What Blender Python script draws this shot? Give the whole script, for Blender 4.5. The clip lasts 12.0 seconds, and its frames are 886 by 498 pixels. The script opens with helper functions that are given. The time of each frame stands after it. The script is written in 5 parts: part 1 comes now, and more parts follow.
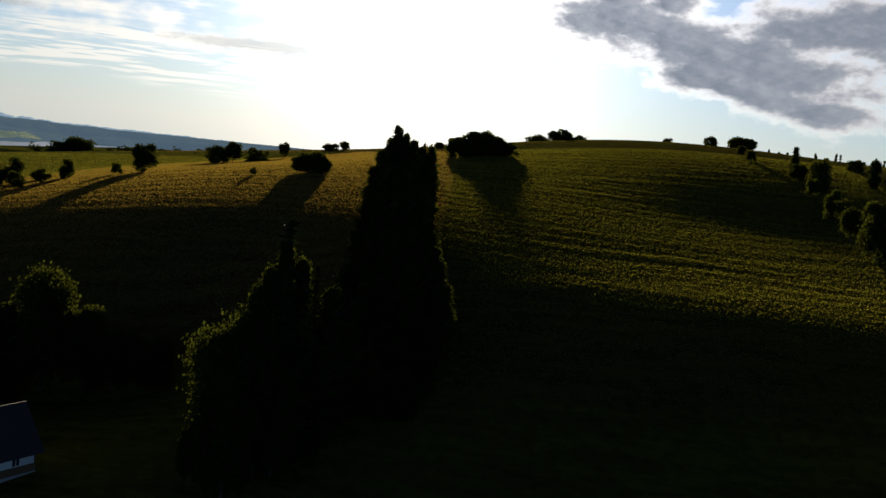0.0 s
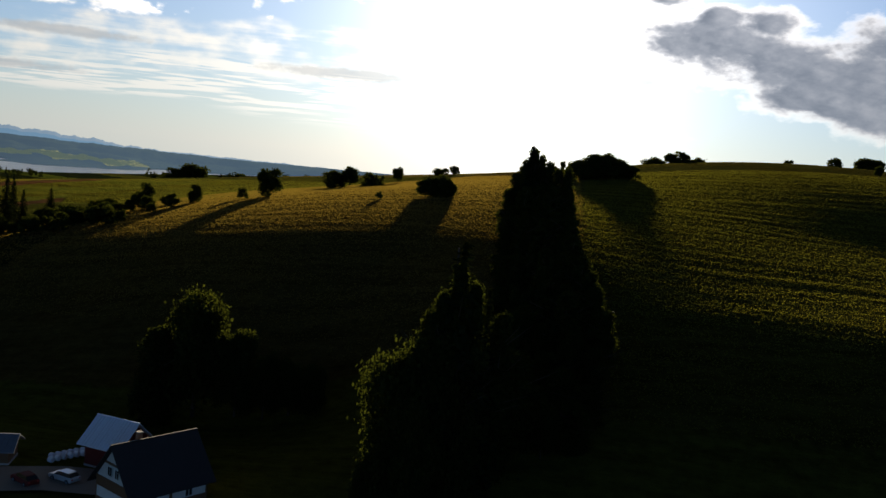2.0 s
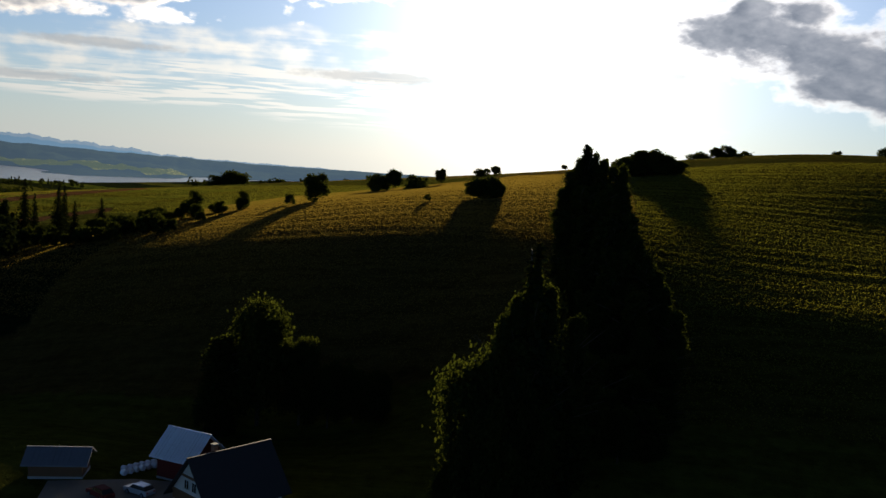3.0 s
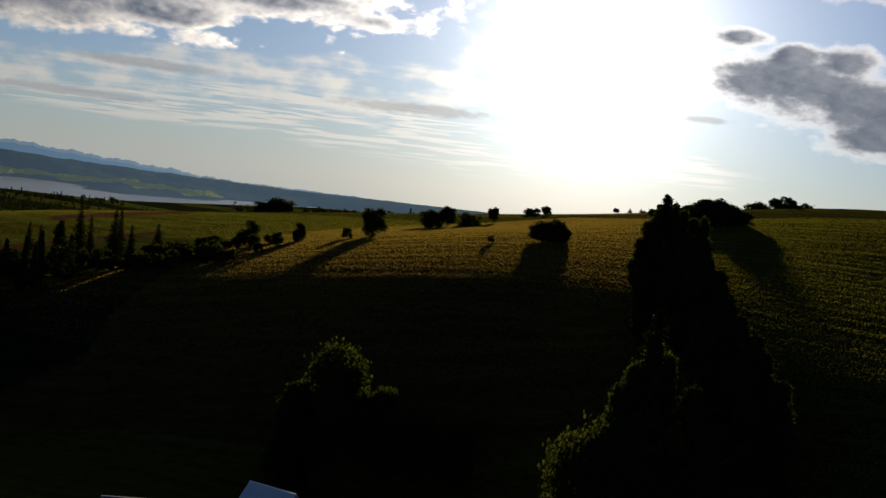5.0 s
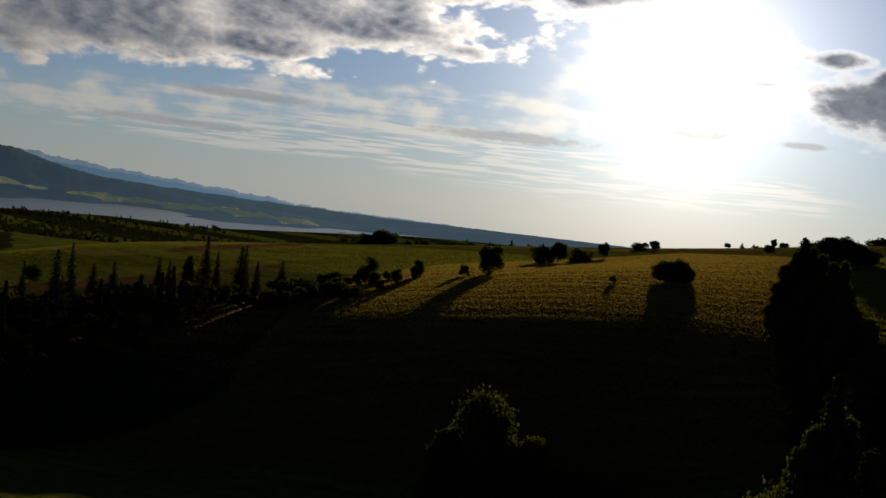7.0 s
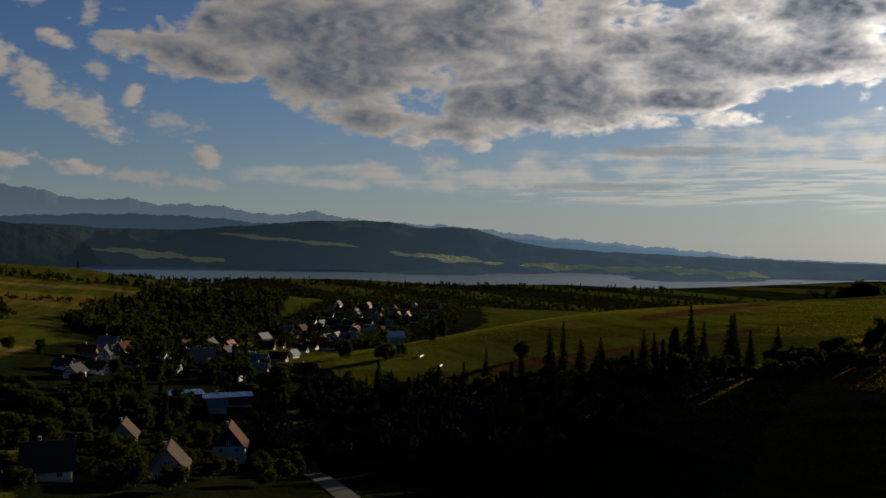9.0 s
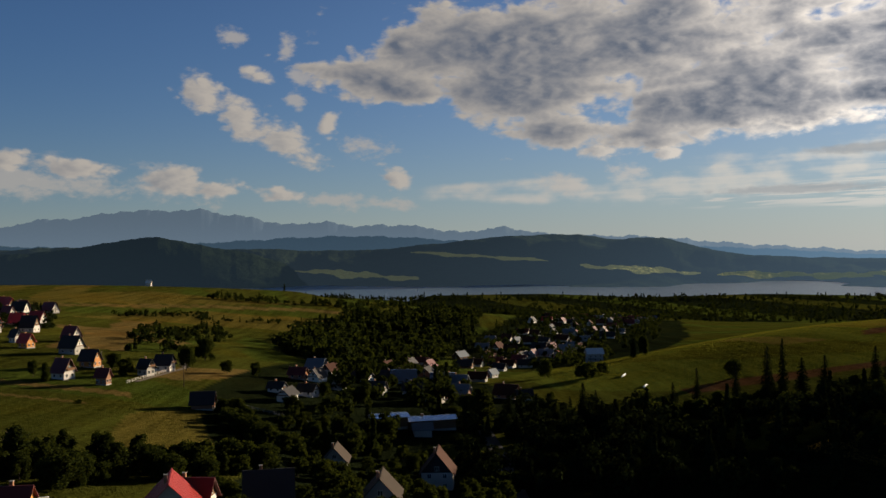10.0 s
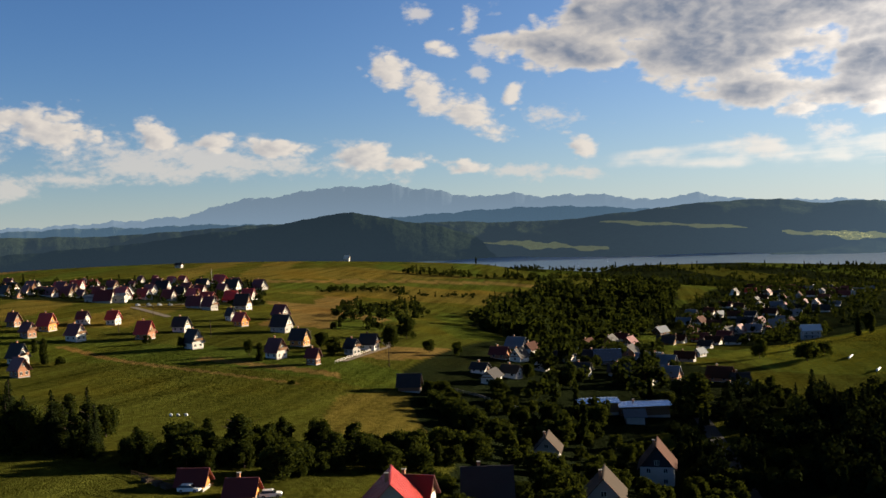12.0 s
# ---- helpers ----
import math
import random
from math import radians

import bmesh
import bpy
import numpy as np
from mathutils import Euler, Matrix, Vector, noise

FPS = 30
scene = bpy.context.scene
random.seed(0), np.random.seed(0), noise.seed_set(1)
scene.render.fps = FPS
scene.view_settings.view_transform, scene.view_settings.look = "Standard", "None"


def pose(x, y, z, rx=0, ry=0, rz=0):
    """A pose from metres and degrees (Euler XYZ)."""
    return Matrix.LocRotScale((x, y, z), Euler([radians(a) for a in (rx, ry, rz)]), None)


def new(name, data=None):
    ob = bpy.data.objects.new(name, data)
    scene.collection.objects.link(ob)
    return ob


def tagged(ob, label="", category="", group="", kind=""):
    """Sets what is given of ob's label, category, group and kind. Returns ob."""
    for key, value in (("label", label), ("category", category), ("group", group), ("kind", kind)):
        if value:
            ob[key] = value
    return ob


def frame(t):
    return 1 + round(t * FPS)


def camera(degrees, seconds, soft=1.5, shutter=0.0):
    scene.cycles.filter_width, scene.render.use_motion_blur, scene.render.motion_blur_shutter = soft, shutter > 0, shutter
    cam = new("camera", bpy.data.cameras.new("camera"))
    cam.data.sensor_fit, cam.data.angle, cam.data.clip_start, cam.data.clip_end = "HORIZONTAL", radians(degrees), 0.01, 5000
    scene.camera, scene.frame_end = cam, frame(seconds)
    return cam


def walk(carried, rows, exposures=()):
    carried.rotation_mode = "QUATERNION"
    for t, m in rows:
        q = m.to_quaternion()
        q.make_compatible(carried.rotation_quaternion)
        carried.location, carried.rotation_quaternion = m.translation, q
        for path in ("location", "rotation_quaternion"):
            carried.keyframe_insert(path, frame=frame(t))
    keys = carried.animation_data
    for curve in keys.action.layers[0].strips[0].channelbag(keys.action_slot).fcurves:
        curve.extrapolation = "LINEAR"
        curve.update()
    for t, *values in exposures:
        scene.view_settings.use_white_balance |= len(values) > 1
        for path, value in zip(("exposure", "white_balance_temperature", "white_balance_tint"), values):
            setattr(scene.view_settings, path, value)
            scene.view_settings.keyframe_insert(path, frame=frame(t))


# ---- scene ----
cam = camera(52, 12.0)
PATH = [
    (0, -1.25, -0.75, 72.09, 83.42, -5.82, 1.55),
    (0.5, -4.61, 1.10, 71.39, 83.93, -5.76, 2.96),
    (1, -7.85, 2.77, 70.72, 83.73, -5.15, 4.63),
    (1.5, -10.89, 4.15, 70.19, 83.95, -4.89, 6.05),
    (2, -13.69, 5.29, 69.89, 84.48, -5.39, 7.25),
    (2.5, -16.34, 6.31, 69.67, 84.31, -4.73, 8.39),
    (3, -19.00, 7.36, 69.57, 84.36, -3.89, 9.32),
    (5, -30.85, 13.36, 70.91, 86.23, -6.49, 11.40),
    (5.5, -33.16, 13.24, 71.42, 86.33, -7.22, 11.40),
    (6, -35.53, 12.71, 72.04, 86.57, -7.44, 11.41),
    (6.5, -38.05, 11.62, 72.70, 86.85, -6.93, 12.55),
    (7, -40.90, 10.16, 73.41, 87.32, -6.60, 17.06),
    (7.2, -42.09, 9.61, 73.69, 87.52, -6.30, 19.61),
    (8.8, -55.97, 7.74, 75.91, 88.50, -1.13, 41.37),
    (9, -57.53, 7.95, 76.28, 89.20, -0.92, 44.11),
    (9.5, -61.30, 8.63, 77.24, 90.11, 0.98, 50.30),
    (10, -65.12, 9.71, 78.30, 90.09, 1.15, 55.97),
    (10.5, -68.80, 10.45, 79.27, 90.02, 1.27, 60.71),
    (11, -72.19, 10.58, 80.16, 89.79, 1.52, 64.10),
    (11.5, -75.25, 10.37, 80.94, 89.36, 2.24, 66.26),
    (12, -78.17, 10.07, 81.69, 88.56, 2.43, 67.70),
]
walk(cam, [(t, pose(*p)) for t, *p in PATH], exposures=[(0, 1.5), (3.2, 1.47), (5, 0.95), (7.2, 0.7), (9, 0.62), (9.5, 0.78), (10.5, 1.42), (12, 1.92)])

# ---- sky, sun ----
SUN_AZ, SUN_EL = 2.7, 9.7      # degrees to the left of +y, above the horizon
SKY_GAIN, CLOUD_GAIN = 0.077, 0.36


def math_node(nt, op, a, b=None, c=None, clamp=False):
    n = nt.nodes.new("ShaderNodeMath")
    n.operation, n.use_clamp = op, clamp
    for i, v in enumerate((a, b, c)):
        if v is None:
            continue
        if isinstance(v, (int, float)):
            n.inputs[i].default_value = v
        else:
            nt.links.new(v, n.inputs[i])
    return n.outputs[0]


def noise_node(nt, vec, scale, detail=6.0, rough=0.55, lac=2.0, distortion=0.0):
    n = nt.nodes.new("ShaderNodeTexNoise")
    n.inputs["Scale"].default_value, n.inputs["Detail"].default_value = scale, detail
    n.inputs["Roughness"].default_value, n.inputs["Lacunarity"].default_value = rough, lac
    n.inputs["Distortion"].default_value = distortion
    if vec is not None:
        nt.links.new(vec, n.inputs["Vector"])
    return n.outputs[0]


def mix_node(nt, fac, a, b, blend="MIX"):
    n = nt.nodes.new("ShaderNodeMix")
    n.data_type, n.blend_type = "RGBA", blend
    for sock, v in ((n.inputs[0], fac), (n.inputs[6], a), (n.inputs[7], b)):
        if isinstance(v, (int, float)):
            sock.default_value = v
        elif isinstance(v, tuple):
            sock.default_value = (*v, 1)
        else:
            nt.links.new(v, sock)
    return n.outputs[2]


def step_node(nt, v, lo, hi, a=0.0, b=1.0):
    n = nt.nodes.new("ShaderNodeMapRange")
    n.interpolation_type = "SMOOTHSTEP"
    nt.links.new(v, n.inputs[0])
    for i, x in enumerate((lo, hi, a, b)):
        n.inputs[i + 1].default_value = x
    return n.outputs[0]


def build_sky():
    w = bpy.data.worlds.new("evening_sky")
    scene.world = w
    w.use_nodes = True
    nt = w.node_tree
    nt.nodes.clear()
    M = lambda *a, **k: math_node(nt, *a, **k)
    tc = nt.nodes.new("ShaderNodeTexCoord").outputs["Generated"]
    sep = nt.nodes.new("ShaderNodeSeparateXYZ")
    nt.links.new(tc, sep.inputs[0])
    x, y, z = sep.outputs
    az = M("MULTIPLY", M("ARCTAN2", M("MULTIPLY", x, -1.0), y), 57.2958)
    el = M("MULTIPLY", M("ARCSINE", z), 57.2958)
    # angle from the sun
    a, e = radians(SUN_AZ), radians(SUN_EL)
    sd = (-math.sin(a) * math.cos(e), math.cos(a) * math.cos(e), math.sin(e))
    dot = M("ADD", M("ADD", M("MULTIPLY", x, sd[0]), M("MULTIPLY", y, sd[1])), M("MULTIPLY", z, sd[2]))
    ang = M("MULTIPLY", M("ARCCOSINE", M("MINIMUM", dot, 0.99999)), 57.2958)
    # clear air
    sky = nt.nodes.new("ShaderNodeTexSky")
    sky.sky_type, sky.sun_disc = "NISHITA", False
    sky.sun_elevation, sky.sun_rotation = radians(SUN_EL), radians(-SUN_AZ)
    sky.air_density, sky.dust_density, sky.ozone_density = 1.0, 0.1, 4.0
    air = mix_node(nt, 1.0, sky.outputs[0], (SKY_GAIN * 0.92, SKY_GAIN * 1.08, SKY_GAIN * 1.38), "MULTIPLY")
    air = mix_node(nt, 1.0, air, step_node(nt, el, 13.0, 42.0, 1.0, 0.1), "MULTIPLY")
    # cloud coordinates: degrees of azimuth and height
    com = nt.nodes.new("ShaderNodeCombineXYZ")
    nt.links.new(az, com.inputs[0])
    nt.links.new(el, com.inputs[1])
    com.inputs[2].default_value = 1.0
    here = com.outputs[0]
    step = nt.nodes.new("ShaderNodeVectorMath")
    step.operation = "ADD"
    nt.links.new(here, step.inputs[0])
    step.inputs[1].default_value = (-0.6, 0.05, 0.0)    # a step towards the light
    there = step.outputs[0]

    def dot_node(p, v):
        n = nt.nodes.new("ShaderNodeVectorMath")
        n.operation = "DOT_PRODUCT"
        nt.links.new(p, n.inputs[0])
        n.inputs[1].default_value = v
        return n.outputs["Value"]

    def lump(p, rows):
        """How deep p lies inside the nearest of some ellipses: azimuth, height, half width, half height, tilt."""
        best = None
        for a0, e0, wd, ht, tilt in rows:
            c, s = math.cos(radians(tilt)), math.sin(radians(tilt))
            u = dot_node(p, (c / wd, s / wd, -(a0 * c + e0 * s) / wd))
            v = dot_node(p, (-s / ht, c / ht, (a0 * s - e0 * c) / ht))
            r = M("SQRT", M("MULTIPLY_ADD", v, v, M("MULTIPLY", u, u)))
            best = r if best is None else M("SMOOTH_MIN", best, r, 0.25)
        return M("MAXIMUM", M("SUBTRACT", 1.0, best), -2.0)

    def flat(p, k):
        n = nt.nodes.new("ShaderNodeVectorMath")
        n.operation = "MULTIPLY"
        nt.links.new(p, n.inputs[0])
        n.inputs[1].default_value = (1.0, k, 1.0)
        return n.outputs[0]

    def billow(n):
        return M("ABSOLUTE", M("MULTIPLY", M("SUBTRACT", n, 0.5), 2.0))

    def rough_of(p):
        q = flat(p, 1.8)
        wide = noise_node(nt, q, 0.17, 4.0, 0.42)
        mid = noise_node(nt, q, 0.50, 4.0, 0.42)
        puff = billow(noise_node(nt, q, 0.75, 3.0, 0.45))
        fine = noise_node(nt, q, 2.2, 4.0, 0.6)
        return wide, mid, puff, fine

    def edge(base, rough, a, b, c, d):
        wide, mid, puff, fine = rough
        r = M("ADD", M("MULTIPLY", M("SUBTRACT", wide, 0.5), a), M("MULTIPLY", M("SUBTRACT", mid, 0.5), b))
        r = M("ADD", r, M("ADD", M("MULTIPLY", M("SUBTRACT", puff, 0.22), c), M("MULTIPLY", M("SUBTRACT", fine, 0.5), d)))
        return M("ADD", base, r)

    rough_here, rough_there = rough_of(here), rough_of(there)
    DARK_HEAP = [(-9.6, 8.3, 5.8, 1.5, 4), (-13.6, 7.4, 7.0, 2.0, 4), (-15.5, 5.4, 6.6, 1.5, 16), (-19.0, 6.0, 7.0, 2.0, 8), (-21.3, 8.6, 5.8, 1.9, 0), (-8.7, 9.9, 1.3, 0.8, 0), (-11.6, 9.6, 1.8, 0.9, 0), (-14.0, 13.9, 6.0, 1.1, 8), (-21.5, 3.9, 4.5, 1.0, 0), (-5.3, 10.9, 1.7, 0.5, 1)]
    DECK = [(58.2, 12.8, 2.3, 1.5, 0), (58.3, 10.2, 4.9, 1.2, 12), (51.2, 9.6, 7.6, 2.1, 3), (49.3, 7.3, 3.6, 0.8, 5), (43.8, 6.9, 3.8, 1.0, 4), (52.0, 12.8, 8.5, 2.4, 0), (42.4, 12.0, 10.5, 4.0, 0), (31.0, 11.4, 12.0, 3.0, 0), (36.0, 9.0, 9.0, 1.5, -8),
            (37.0, 8.6, 9.0, 1.4, 0), (42.6, 6.4, 1.6, 0.5, 0), (29.2, 8.5, 6.1, 1.0, 0), (23.0, 10.4, 9.0, 1.7, -4), (16.2, 9.7, 2.8, 0.6, 0), (9.3, 13.6, 3.7, 0.7, 0), (20.0, 13.8, 12.0, 1.6, 0)]
    SMALL = [(70.6, 9.7, 1.6, 1.2, 30), (68.4, 8.4, 2.0, 1.25, 24), (65.6, 6.9, 2.2, 1.1, 28), (67.2, 10.9, 1.2, 0.6, 18), (63.1, 8.1, 0.65, 0.8, 0), (58.8, 4.6, 1.1, 0.7, 28), (36.0, 7.0, 2.2, 0.7, 0), (31.5, 7.3, 2.0, 0.6, 0), (46.0, 6.0, 1.5, 0.6, 0), (27.0, 7.4, 2.4, 0.6, 0), (42.0, 5.6, 1.0, 0.5, 0),
             (90.9, 6.5, 3.2, 1.3, 10), (93.0, 7.0, 1.5, 0.8, 0), (84.8, 6.0, 1.3, 1.2, 0), (81.4, 5.7, 1.6, 0.7, 6), (78.3, 5.2, 2.9, 0.8, 6), (72.6, 4.6, 2.1, 1.1, 7), (69.8, 4.0, 1.4, 0.6, 2), (65.9, 3.6, 1.7, 0.5, 3)]
    FAINT = [(68.7, 13.1, 0.9, 0.5, 2), (65.5, 12.6, 0.5, 0.7, 3), (64.8, 10.9, 1.0, 0.4, 10), (65.0, 9.4, 0.8, 0.5, 30), (60.8, 6.6, 1.4, 0.7, 3), (48.0, 3.8, 1.7, 0.8, 4), (44.0, 4.6, 1.6, 0.6, 0), (63.1, 3.2, 2.3, 0.5, 3), (59.5, 3.0, 2.0, 0.4, 3), (90.6, 3.6, 4.9, 0.5, 1), (93.0, 3.1, 1.8, 0.6, 1), (86.0, 4.3, 6.0, 0.9, 4), (100.0, 5.0, 6.0, 1.5, 0), (82.0, 4.7, 11.0, 0.9, 5)]
    amounts = {"dark": (1.6, 1.3, 0.4, 0.4), "deck": (2.3, 1.6, 0.8, 0.22), "small": (0.4, 1.7, 1.0, 0.45), "faint": (1.0, 2.2, 0.8, 1.2)}
    depth, toward = {}, {}
    for key, rows in (("dark", DARK_HEAP), ("deck", DECK), ("small", SMALL), ("faint", FAINT)):
        more = {"deck": 0.32, "dark": 0.16}.get(key, 0.12)
        depth[key] = M("ADD", edge(lump(here, rows), rough_here, *amounts[key]), more)
        if key != "faint":
            toward[key] = M("ADD", edge(lump(there, rows), rough_there, *amounts[key]), more)
    m_dark = step_node(nt, depth["dark"], -0.2, 0.5)
    m_deck = step_node(nt, depth["deck"], -0.1, 0.4)
    m_small = step_node(nt, depth["small"], -0.1, 0.55, 0.0, 0.95)
    m_faint = step_node(nt, depth["faint"], -0.15, 0.8, 0.0, 0.75)
    m_heap = M("MAXIMUM", m_dark, m_deck)
    mask = M("MAXIMUM", m_heap, M("MAXIMUM", m_small, m_faint))
    thick = M("MAXIMUM", step_node(nt, depth["dark"], -0.1, 0.75), M("MAXIMUM", step_node(nt, depth["deck"], 0.1, 1.1, 0.0, 0.85), step_node(nt, depth["small"], 0.3, 1.3, 0.0, 0.35)))
    far = step_node(nt, ang, 4.0, 62.0, 1.0, 0.0)
    slope = None
    for key, gain in (("deck", 0.55), ("small", 0.55), ("dark", 0.2)):
        s = M("MULTIPLY", M("SUBTRACT", depth[key], toward[key]), gain)
        m = {"deck": m_deck, "small": m_small, "dark": m_dark}[key]
        s = M("MULTIPLY", s, m)
        slope = s if slope is None else M("ADD", slope, s)
    lit = M("ADD", M("ADD", 0.86, slope), M("MULTIPLY", thick, -0.78), clamp=True)
    tone = mix_node(nt, lit, (0.135, 0.165, 0.228), (0.58, 0.52, 0.455))
    glow = M("ADD", 1.0, M("ADD", M("MULTIPLY", far, 0.12), M("MULTIPLY", M("MULTIPLY", far, far), M("MULTIPLY", lit, 3.8))))
    tone = mix_node(nt, 1.0, tone, glow, "MULTIPLY")
    # thin high ripples and veil on the side of the sun
    rip = nt.nodes.new("ShaderNodeCombineXYZ")
    nt.links.new(M("ADD", M("MULTIPLY", az, 0.13), M("MULTIPLY", el, -0.12)), rip.inputs[0])
    nt.links.new(M("ADD", M("MULTIPLY", el, 2.5), M("MULTIPLY", az, 0.05)), rip.inputs[1])
    r1 = noise_node(nt, rip.outputs[0], 1.75, 2.0, 0.45, 2.0, 0.6)
    r2 = noise_node(nt, rip.outputs[0], 0.45, 4.0, 0.6)
    wide, mid, puff, fine = rough_here
    area = lump(here, [(11.5, 3.1, 15.0, 1.9, 2), (20.0, 3.6, 12.0, 1.5, 3), (1.0, 2.7, 8.0, 1.3, 0), (30.0, 3.0, 14.0, 1.0, 0)])
    alto = lump(here, [(25.6, 5.1, 14.6, 1.5, 0), (13.7, 6.3, 9.0, 1.3, 2), (37.4, 3.9, 12.0, 1.3, -2), (27.7, 5.6, 8.0, 1.2, -3), (3.0, 9.5, 9.0, 4.0, 0), (50.0, 3.6, 9.0, 0.8, 0)])
    alt_n = M("ADD", M("MULTIPLY", mid, 0.45), M("ADD", M("MULTIPLY", wide, 0.3), M("MULTIPLY", r2, 0.4)))
    m_alto = M("MULTIPLY", step_node(nt, alt_n, 0.47, 0.66), step_node(nt, M("ADD", alto, M("MULTIPLY", M("SUBTRACT", mid, 0.5), 0.8)), -0.05, 0.45))
    m_rip = M("MULTIPLY", step_node(nt, M("ADD", M("MULTIPLY", r1, 0.8), M("MULTIPLY", r2, 0.25)), 0.48, 0.58), step_node(nt, M("ADD", area, M("MULTIPLY", M("SUBTRACT", wide, 0.5), 0.9)), -0.1, 0.35))
    m_thin = M("MAXIMUM", M("MULTIPLY", m_rip, 0.9), m_alto)
    pale = mix_node(nt, far, (0.50, 0.48, 0.44), (1.05, 0.95, 0.82))
    veil = mix_node(nt, M("MULTIPLY", m_thin, 0.92), air, pale)
    lens = edge(lump(here, [(13.5, 4.75, 7.4, 0.5, 0), (1.9, 6.1, 3.6, 0.5, -1), (-4.0, 5.9, 2.2, 0.3, 0), (-1.2, 9.3, 1.4, 0.2, -2), (-4.5, 9.3, 1.4, 0.3, -2), (30.0, 5.4, 6.0, 0.4, 0), (34.0, 3.2, 7.0, 0.4, 0)]), rough_here, 0.5, 0.8, 0.4, 0.5)
    m_lens = step_node(nt, lens, 0.05, 0.6, 0.0, 0.8)
    veil = mix_node(nt, m_lens, veil, mix_node(nt, far, (0.26, 0.29, 0.33), (0.42, 0.42, 0.43)))
    base = mix_node(nt, mask, veil, tone)
    # brightness round the sun: light scattered forward by thin cloud
    g1 = M("MULTIPLY", M("EXPONENT", M("MULTIPLY", ang, -1 / 4.6)), 3.4)
    g2 = M("MULTIPLY", M("EXPONENT", M("MULTIPLY", ang, -1 / 20.0)), M("ADD", 0.42, M("MULTIPLY", m_thin, 0.22)))
    shade = M("MAXIMUM", M("MULTIPLY", m_heap, M("SUBTRACT", 1.0, M("MULTIPLY", lit, 0.45))), M("MULTIPLY", m_lens, 0.5))
    halo = mix_node(nt, 1.0, (1.0, 0.96, 0.88), M("ADD", M("MULTIPLY", g1, M("SUBTRACT", 1.0, M("MULTIPLY", shade, 0.93))), M("MULTIPLY", g2, M("SUBTRACT", 1.0, M("MULTIPLY", shade, 0.85)))), "MULTIPLY")
    # pale haze low over the horizon
    sunward = step_node(nt, ang, 20.0, 85.0, 1.0, 0.0)
    fall = M("DIVIDE", M("MAXIMUM", el, 0.0), M("MULTIPLY_ADD", sunward, 3.6, 3.4))
    low = M("MULTIPLY", M("EXPONENT", M("MULTIPLY", fall, -1.0)), M("MULTIPLY_ADD", sunward, 0.2, 0.52))
    hazy = mix_node(nt, M("MULTIPLY", low, M("SUBTRACT", 1.0, M("MULTIPLY", mask, 0.6))), base, (0.47, 0.51, 0.52))
    col = mix_node(nt, 1.0, hazy, halo, "ADD")
    bg = nt.nodes.new("ShaderNodeBackground")
    nt.links.new(col, bg.inputs[0])
    bg.inputs[1].default_value = CLOUD_GAIN
    out = nt.nodes.new("ShaderNodeOutputWorld")
    nt.links.new(bg.outputs[0], out.inputs[0])


build_sky()
sun = new("sun", bpy.data.lights.new("sun", "SUN"))
sun.data.energy, sun.data.angle, sun.data.color = 3.8, radians(1.3), (1.0, 0.80, 0.55)
sun.matrix_world = pose(0, 0, 300, 90 - SUN_EL, 0, 180 + SUN_AZ)

# ---- materials ----
def material(name):
    m = bpy.data.materials.new(name)
    m.use_nodes = True
    nt = m.node_tree
    return m, nt, nt.nodes["Principled BSDF"]


def coord(nt, scale=(1, 1, 1), kind="Object"):
    tc = nt.nodes.new("ShaderNodeTexCoord")
    mp = nt.nodes.new("ShaderNodeMapping")
    mp.inputs["Scale"].default_value = scale
    nt.links.new(tc.outputs[kind], mp.inputs["Vector"])
    return mp.outputs[0]


def bump(nt, bsdf, height, strength, distance):
    b = nt.nodes.new("ShaderNodeBump")
    b.inputs["Strength"].default_value, b.inputs["Distance"].default_value = strength, distance
    nt.links.new(height, b.inputs["Height"])
    nt.links.new(b.outputs[0], bsdf.inputs["Normal"])


def plain(name, colour, rough=0.8, metal=0.0, vary=0.25, grain=3.0, stain=0.35, bumps=0.25, per_object=0.15):
    """A painted or raw surface with grain, stains and a slight change from piece to piece."""
    m, nt, b = material(name)
    v = coord(nt)
    n = noise_node(nt, v, grain, 5.0, 0.6)
    s = noise_node(nt, v, stain, 3.0, 0.6)
    info = nt.nodes.new("ShaderNodeObjectInfo").outputs["Random"]
    k = math_node(nt, "ADD", math_node(nt, "MULTIPLY", math_node(nt, "ADD", n, s), vary), 1.0 - vary)
    k = math_node(nt, "MULTIPLY", k, math_node(nt, "ADD", math_node(nt, "MULTIPLY", info, 2 * per_object), 1.0 - per_object))
    nt.links.new(mix_node(nt, 1.0, colour, k, "MULTIPLY"), b.inputs["Base Color"])
    b.inputs["Roughness"].default_value, b.inputs["Metallic"].default_value = rough, metal
    b.inputs["Specular IOR Level"].default_value = 0.5 if rough < 0.6 else 0.2
    bump(nt, b, n, bumps, 0.02)
    return m


